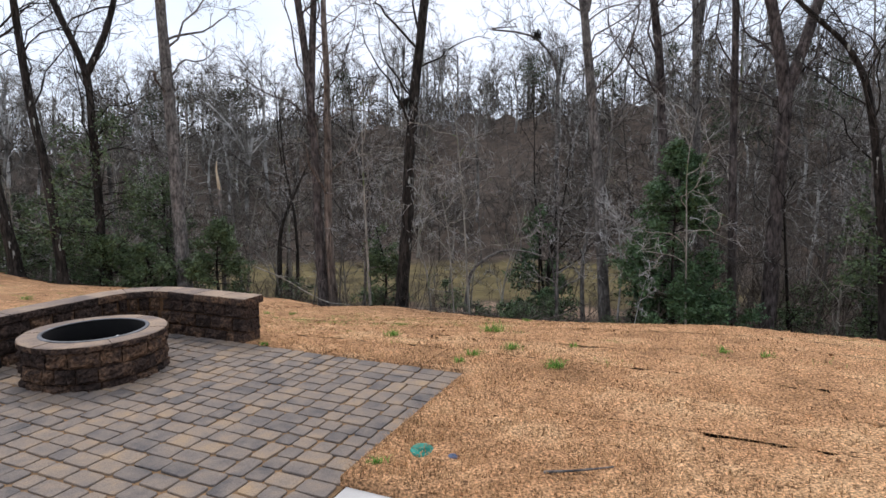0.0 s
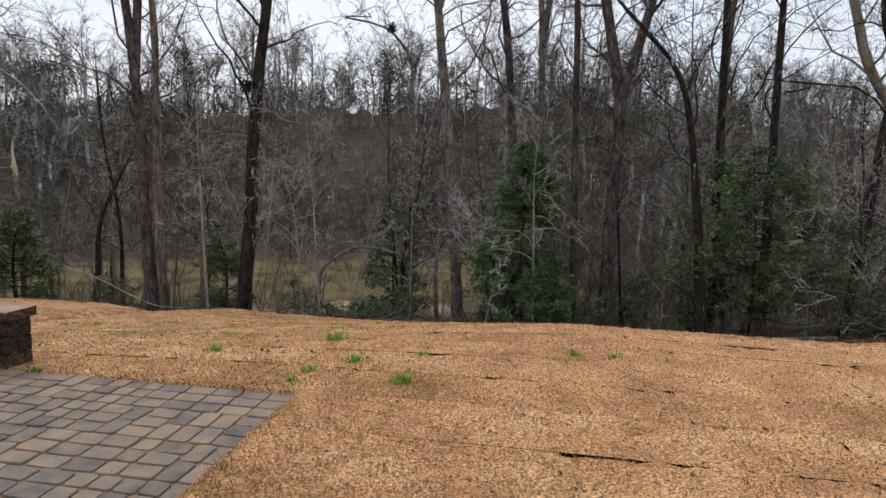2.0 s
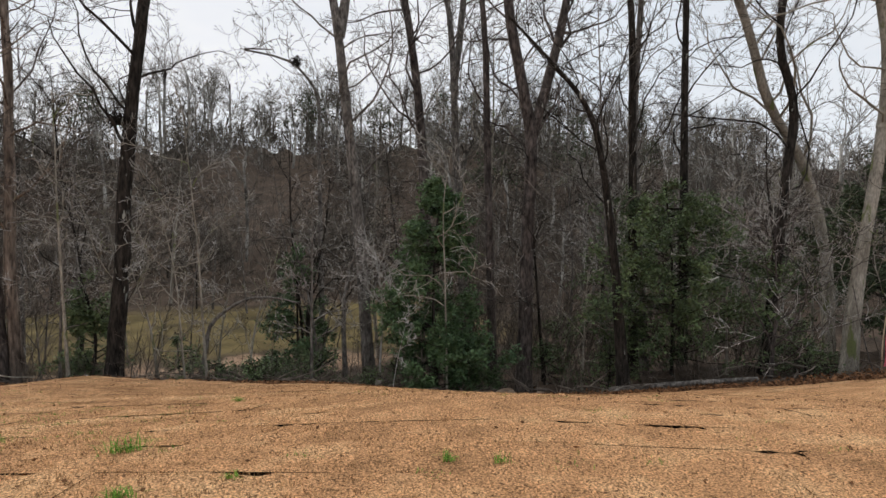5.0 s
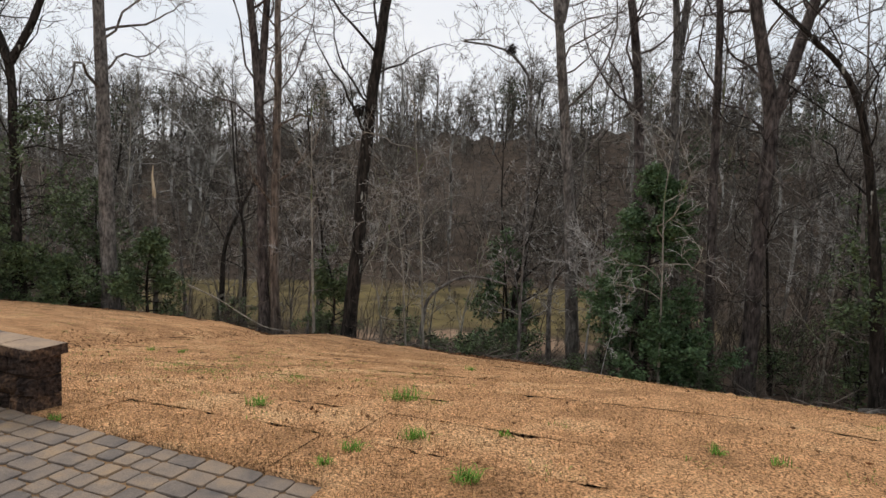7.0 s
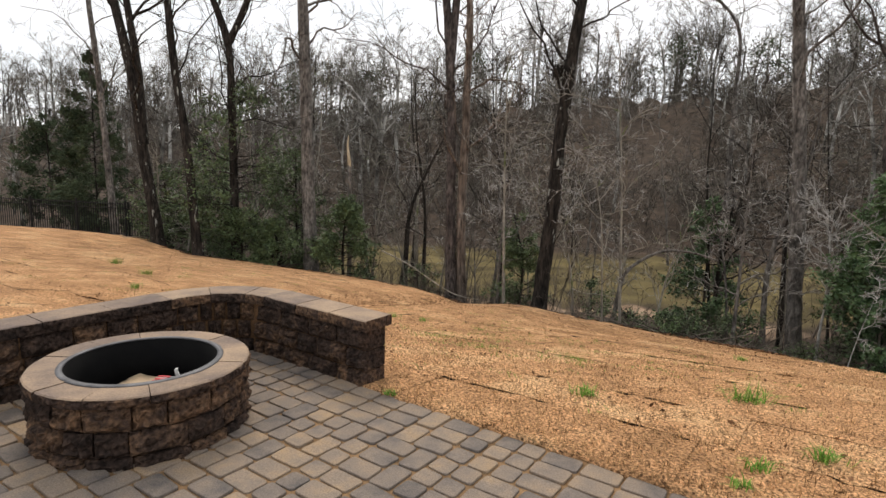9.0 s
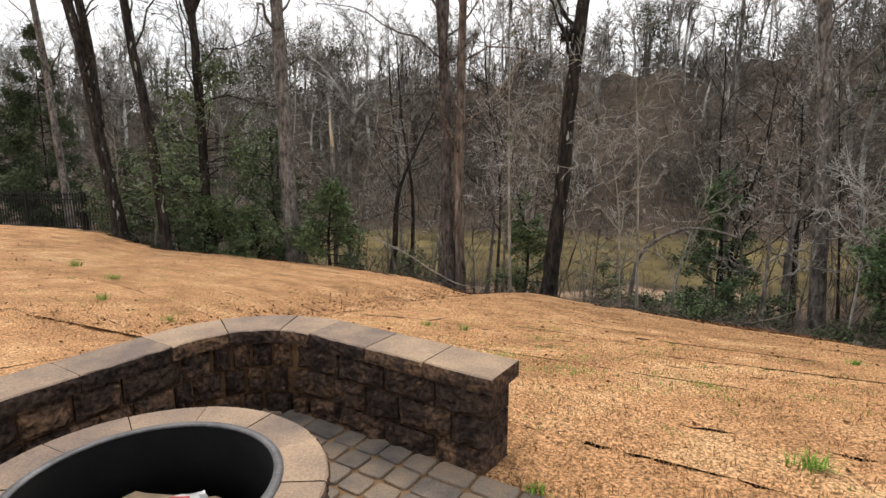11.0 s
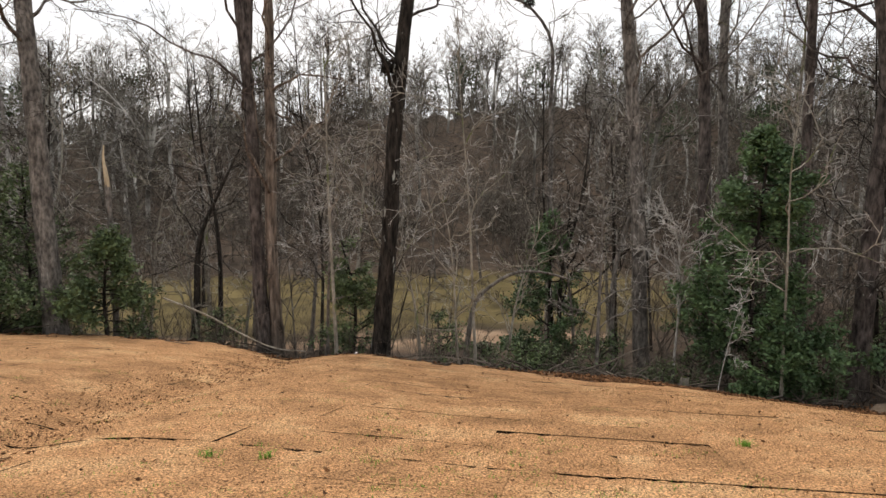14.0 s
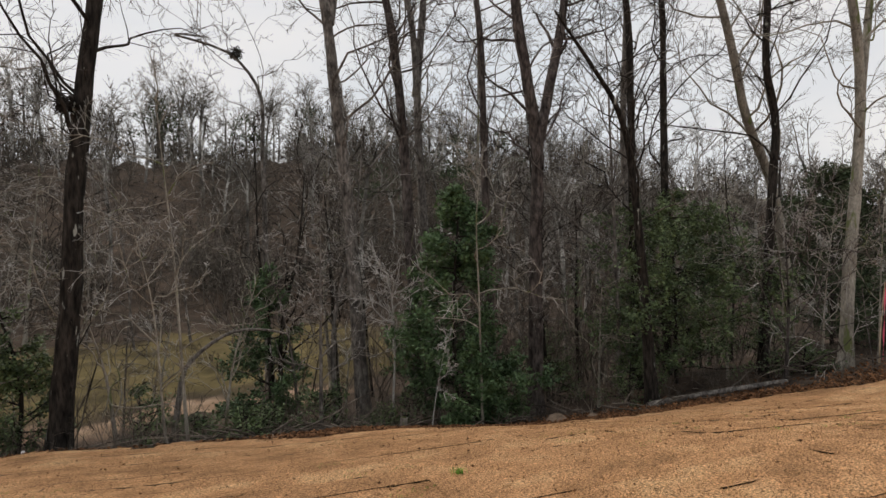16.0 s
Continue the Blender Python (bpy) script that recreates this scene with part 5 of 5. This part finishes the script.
M_ROCK = surface("weathered_rock", [(0.3, (0.12, 0.085, 0.06)), (0.7, (0.28, 0.21, 0.155))], 4, 0.9, 0.8, 30, 0.3)
boulder(7.5, 13.9, 0.75, 0.5, 0.26, 1)
boulder(2.0, 16.6, 0.35, 0.3, 0.22, 2)
boulder(8.3, 13.6, 0.3, 0.25, 0.2, 3)
boulder(5.6, 15.9, 0.3, 0.25, 0.25, 4)

# sprinkler valve lid and a small blue cap in the turf
M_TEAL = surface("green_plastic", [(0.3, (0.01, 0.20, 0.15)), (0.7, (0.02, 0.30, 0.22))], 12, 0.45, 0, 60, 0.1)
lid = part("valve_lid", grid_mesh("valve_lid", *lathe(((0.0, 0.012), (0.066, 0.010), (0.074, 0.0), (0.074, -0.05), (0.0, -0.05)), 28), M_TEAL))
lid.matrix_world = pose(-0.16, 3.26, 0.045, 4, 3, 0)
tagged(lid, "small round green plastic valve lid in the turf", "lid")
M_BLUE = surface("dull_blue_plastic", [(0.3, (0.05, 0.07, 0.13)), (0.7, (0.10, 0.13, 0.2))], 12, 0.5, 0, 60, 0.1)
cap = part("sprinkler_head", grid_mesh("sprinkler_head", *lathe(((0.0, 0.02), (0.02, 0.02), (0.03, 0.012), (0.03, -0.05), (0.0, -0.05)), 18), M_BLUE))
cap.matrix_world = pose(0.02, 3.16, 0.045, 5, 0, 0)
tagged(cap, "small dark blue sprinkler head in the turf", "sprinkler")

# ---------------------------------------------------------------- fence
fence = thing("metal_fence", "black metal picket fence at the lawn's far corner", "fence", pose(-18.6, 22.2, 0))


def bar(name, p0, p1, w, parent):
    p0, p1 = Vector(p0), Vector(p1)
    bm = bmesh.new()
    bmesh.ops.create_cube(bm, size=1, matrix=Matrix.Diagonal((w, w, (p1 - p0).length, 1)))
    bmesh.ops.bevel(bm, geom=bm.edges[:], offset=w * 0.12, segments=1, affect="EDGES")
    ob = part(name, bm, M_FENCE, parent)
    ob.matrix_basis = Matrix.Translation((p0 + p1) / 2) @ (p1 - p0).to_track_quat("Z", "Y").to_matrix().to_4x4()
    return ob


def turf_z(x, y):
    return float(lawn_z(np.float64(x), np.float64(y))) if y < lawn_edge(x) else gz(x, y)


def fence_run(x0, y0, x1, y1, n):
    me = None
    for i in range(n + 1):
        f = i / n
        x, y = x0 + (x1 - x0) * f, y0 + (y1 - y0) * f
        z = turf_z(-18.6 + x, 22.2 + y)
        if i % 20 == 0:
            bar("post", (x, y, z - 0.1), (x, y, z + 1.5), 0.075, fence)
        elif me is None:
            me = bar("picket", (x, y, z + 0.06), (x, y, z + 1.4), 0.026, fence)
        else:
            part("picket", me.data, parent=fence).matrix_basis = Matrix.Translation((x, y, z + 0.73))
    z0, z1 = turf_z(-18.6 + x0, 22.2 + y0), turf_z(-18.6 + x1, 22.2 + y1)
    for h in (0.15, 1.2, 1.38):
        bar("rail", (x0, y0, z0 + h), (x1, y1, z1 + h), 0.032, fence)


fence_run(0, 0, -13, 1.0, 100)
fence_run(0.06, 0.1, 1.0, 5.0, 40)

# ---------------------------------------------------------------- understorey
r = random.Random(21)
for i in range(46):
    x = -20 + 40 * (i + r.uniform(0, 0.9)) / 46
    y = float(bank_edge(x)) + r.uniform(0.8, 4.0) ** 1.6
    h = r.uniform(2.8, 7.0)
    z = gz(x, y)
    lean = r.uniform(-1.1, 1.1)
    pale = r.random() < 0.6
    bare_tree([(x, z), (x + lean * 0.3, z + h * 0.5), (x + lean, z + h)], y, r.uniform(0.03, 0.06), M_BARK_PALE if pale else M_BARK_GREY,
              "thin pale leafless sapling in the brush" if pale else "thin grey leafless sapling in the brush", limbs=11, low=0.2, grow=False, name="sapling",
              twig=M_TWIG_PALE if r.random() < 0.35 else M_TWIG, spread=1.3)
for i in range(30):
    x = -17 + 37 * (i + r.uniform(0, 0.9)) / 30
    y = float(bank_edge(x)) + r.uniform(3.5, 13.0)
    if -5 < x < 7:
        y = float(bank_edge(x)) + r.choice((r.uniform(3, 6), r.uniform(21, 26)))
    h = r.uniform(6.5, 12.0)
    z = gz(x, y)
    lean = r.uniform(-1.3, 1.3)
    mat = r.choice((M_BARK_GREY, M_BARK_PALE, M_BARK_GREY, M_BARK_DARK))
    bare_tree([(x, z), (x + lean * 0.2 + r.uniform(-0.25, 0.25), z + h * 0.4), (x + lean * 0.7, z + h * 0.7), (x + lean, z + h)], y, r.uniform(0.05, 0.11), mat,
              "slender leafless young tree inside the wood", limbs=14, low=0.22, grow=False, name="young_tree", twig=M_TWIG_PALE if r.random() < 0.4 else M_TWIG, spread=1.15)
bare_tree([(13.8, -1.9), (13.9, -0.6), (13.7, 1.6)], 11.9, 0.06, M_BARK_RED, "spreading shrub with long level pale branches", limbs=18, low=0.12, grow=False, name="bare_shrub", twig=M_TWIG_PALE, spread=2.6)
bare_tree([(5.25, -2.4), (5.3, -0.8), (5.1, 0.75)], 17.2, 0.045, M_TWIG_PALE, "bleached twisted dead shrub before a trunk", limbs=16, low=0.5, grow=False, name="bare_shrub", twig=M_TWIG_PALE, spread=1.15)
bare_tree([(5.12, -2.3), (5.2, -1.86), (5.4, -1.0), (5.5, -0.6)], 15.3, 0.013, M_TWIG_PALE, "white dead branches against a holly", limbs=9, low=0.45, grow=False, name="bare_shrub", twig=M_TWIG_PALE, spread=0.8)

# sticks of the brush pile
n = 420
sx = np.concatenate((rng.normal(3.6, 1.8, n - 160), rng.uniform(-16, 17, 160)))
sy = bank_edge(sx) + 0.5 + np.abs(rng.normal(0, 0.7, n))
at = np.stack((sx, sy, ground_z(sx, sy) + rng.uniform(0.02, 0.3, n)), 1)
a = rng.uniform(0, 2 * np.pi, n)
sticks = wander(at, unit(np.stack((np.cos(a), np.sin(a) * 0.6, rng.normal(0, 0.18, n)), 1)), rng.uniform(0.5, 2.0, n), 5, 0.12, -0.02)
stick_ob = part("brush_pile", grid_mesh("brush_pile", *tubes(sticks, np.linspace(0.016, 0.005, 5)[None] * rng.uniform(0.6, 1.8, (n, 1)), 4), M_THICKET))
tagged(stick_ob, "brown fallen sticks heaped along the lawn's edge", "sticks", kind="stuff")

# fallen leaves: thick along the wood's edge, thin over the lawn
n = 16000
lx = rng.uniform(-24, 20, n)
ly = lawn_edge(lx) + 0.15 + rng.exponential(0.9, n)
lc = np.stack((lx, ly, ground_z(lx, ly) + 0.03 + rng.uniform(0, 0.05, n)), 1)
rx = rng.uniform(2, 17, 7000)
ry = lawn_edge(rx) + 0.1 + np.abs(rng.normal(0, 1.6, 7000))
lc = np.concatenate((lc, np.stack((rx, ry, ground_z(rx, ry) + 0.03 + rng.uniform(0, 0.06, 7000)), 1)))
n = 8500
mx = rng.uniform(-20, 15, n)
my = rng.uniform(3, 23, n)
mx[:4000] = np.interp(my[:4000], (8.6, 12, 14.5, 17.5), (-5.9, -5.1, -4.55, -3.7)) + rng.normal(-0.1, 0.45, 4000)
my[:4000] = np.maximum(my[:4000], 8.5)
uu = (mx - 0.144) * UX + (my - 4.78) * UY
vv = -(mx - 0.144) * UY + (my - 4.78) * UX
keep = (my < lawn_edge(mx)) & ((vv > 0.35) | (uu < -4.4) | ((uu > 0.15) & (vv > -1.8)))
mc = np.stack((mx, my, lawn_z(mx, my) + 0.012), 1)[keep]
lv, lf = leaves_at(lc, 0.09, flat=0.1)
mv, mf = leaves_at(mc, 0.042, flat=0.0)
leaf_ob = part("fallen_leaves", grid_mesh("fallen_leaves", *join([(lv, lf), (mv, mf)]), M_LEAF, smooth=False))
tagged(leaf_ob, "dry brown fallen leaves on turf and woodland edge", "leaves", kind="stuff")


# ---------------------------------------------------------------- grass
def blades(base, length, width, lie):
    """Bent blades of two triangles and a tip: vertices and triangles."""
    n = len(base)
    a = rng.uniform(0, 2 * np.pi, n)
    d = np.stack((np.cos(a), np.sin(a), np.zeros(n)), 1)
    s = np.stack((-np.sin(a), np.cos(a), np.zeros(n)), 1) * width[:, None] / 2
    up = np.array((0, 0, 1.0))
    mid = base + d * (length * lie * 0.35)[:, None] + up * (length * (1 - lie * 0.4) * 0.6)[:, None]
    end = base + d * (length * lie)[:, None] + up * (length * (1 - lie * 0.75))[:, None]
    v = np.stack((base - s, base + s, mid - s * 0.8, mid + s * 0.8, end), 1)
    i = np.arange(n)[:, None] * 5
    return v.reshape(-1, 3), np.concatenate((i + (0, 1, 3), i + (0, 3, 2), i + (2, 3, 4)))


n = 120000
bu = np.where(rng.uniform(0, 1, n) < 0.5, rng.normal(-0.5, 2.4, n), rng.uniform(-9, 8, n))
bv = np.where(rng.uniform(0, 1, n) < 0.65, rng.exponential(2.0, n) - 1.95, rng.uniform(-1.95, 9, n))
bx, by = to_world(bu, bv)
keep = ((bv > -0.012) & ((bu > -2.40) | (bv > 0.26))) | ((bu > 0.03) & (bv > -1.95))
keep &= (by < lawn_edge(bx) - 0.2) & (bv < 11)
bx, by = bx[keep], by[keep]
near_edge = np.exp(-np.abs(bu[keep] - 0.05) * 4) * (bv[keep] < 0) + np.exp(-np.abs(bv[keep]) * 5) * (bu[keep] < 0)
base = np.stack((bx, by, lawn_z(bx, by) - 0.006), 1)
m = len(bx)
grass = part("dry_grass", grid_mesh("dry_grass", *blades(base, rng.uniform(0.022, 0.055, m) * (1 + 0.4 * near_edge), rng.uniform(0.003, 0.006, m), rng.uniform(0.3, 0.95, m)), M_BLADE, smooth=False))
tagged(grass, "short dry tan grass blades of the turf", "grass", kind="stuff")


def tuft(x, y, size, count):
    root = part("grass_tuft", grid_mesh("grass_tuft", *blades(
        np.concatenate((rng.normal(0, size * 0.17, (count, 2)), np.zeros((count, 1))), 1) * (1.4, 0.8, 1), rng.uniform(0.5, 1.1, count) * size * 0.75,
        rng.uniform(0.004, 0.009, count), rng.uniform(0.3, 1.0, count)), M_GREEN, smooth=False))
    root.matrix_world = pose(x, y, float(lawn_z(np.float64(x), np.float64(y))) - 0.005)
    return tagged(root, "fresh green grass tuft in the tan turf", "grass tuft", group="green tufts in the lawn")


for x, y, size, count in ((0.94, 4.82, 0.19, 60), (0.62, 5.42, 0.17, 55), (0.52, 6.4, 0.26, 70), (-0.6, 6.07, 0.18, 55), (0.24, 5.2, 0.14, 40), (1.26, 5.5, 0.12, 22),
                          (2.95, 5.12, 0.14, 22), (2.61, 5.28, 0.16, 28), (-10.2, 12.4, 0.3, 60), (-7.44, 9.78, 0.2, 40), (1.36, 9.5, 0.15, 40), (-3.1, 9.65, 0.16, 30),
                          (-2.65, 9.56, 0.14, 26), (0.10, 4.98, 0.12, 40), (-0.42, 3.1, 0.1, 26), (-1.86, 5.62, 0.09, 22), (-8.6, 11.4, 0.3, 40), (-6.2, 9.4, 0.2, 26)):
    tuft(x, y, size, round(count * 1.2))
n = 5000
gu = np.concatenate((rng.normal(-3.0, 1.3, 2600), rng.normal(-8.5, 3, 1600), rng.uniform(-2, 6, 800)))
gv = np.concatenate((np.abs(rng.normal(2.2, 1.0, 2600)) + 0.4, rng.uniform(0.5, 7, 1600), rng.uniform(0.4, 7, 800)))
pick = rng.integers(0, n, n // 20)
gu, gv = np.repeat(gu[pick], 20) + rng.normal(0, 0.09, n), np.repeat(gv[pick], 20) + rng.normal(0, 0.06, n)
gx2, gy2 = to_world(gu, gv)
gb = np.stack((gx2, gy2, lawn_z(gx2, gy2) - 0.004), 1)[gy2 < lawn_edge(gx2) - 0.3]
m = len(gb)
sprouts = part("green_sprouts", grid_mesh("green_sprouts", *blades(gb, rng.uniform(0.02, 0.05, m), rng.uniform(0.003, 0.007, m), rng.uniform(0.4, 1, m)), M_GREEN, smooth=False))
tagged(sprouts, "sparse green sprouts in the tan turf", "grass", kind="stuff")
wood_piece("twig", [(0.52, 2.98, 0.055), (0.7, 2.97, 0.07), (0.92, 3.03, 0.06)], 0.008, M_BARK_GREY, "thin dry twig lying on the turf", "twig", tip=0.5, sides=5)


# ---------------------------------------------------------------- nest and vine clump
def twig_bundle(name, at, size, count, label, category):
    a = rng.normal(0, 1, (count, 3))
    start = unit(a) * rng.uniform(0.3, 1.0, (count, 1)) * size * (1, 1, 0.65)
    lines = wander(start, unit(np.cross(a, rng.normal(0, 1, a.shape))), np.full(count, size * 1.2), 4, 0.35, 0.0)
    ob = part(name, grid_mesh(name, *tubes(lines, np.full((count, 4), 0.012), 3), M_BARK_DARK))
    ob.matrix_world = pose(*at)
    return tagged(ob, label, category)


twig_bundle("bird_nest", (3.85, 25.0, 7.72), 0.2, 90, "dark twig nest high in a crooked tree", "nest")
twig_bundle("vine_clump", (-1.28, 18.2, 4.05), 0.19, 110, "dark tangle of vine twigs on a black trunk", "vine")
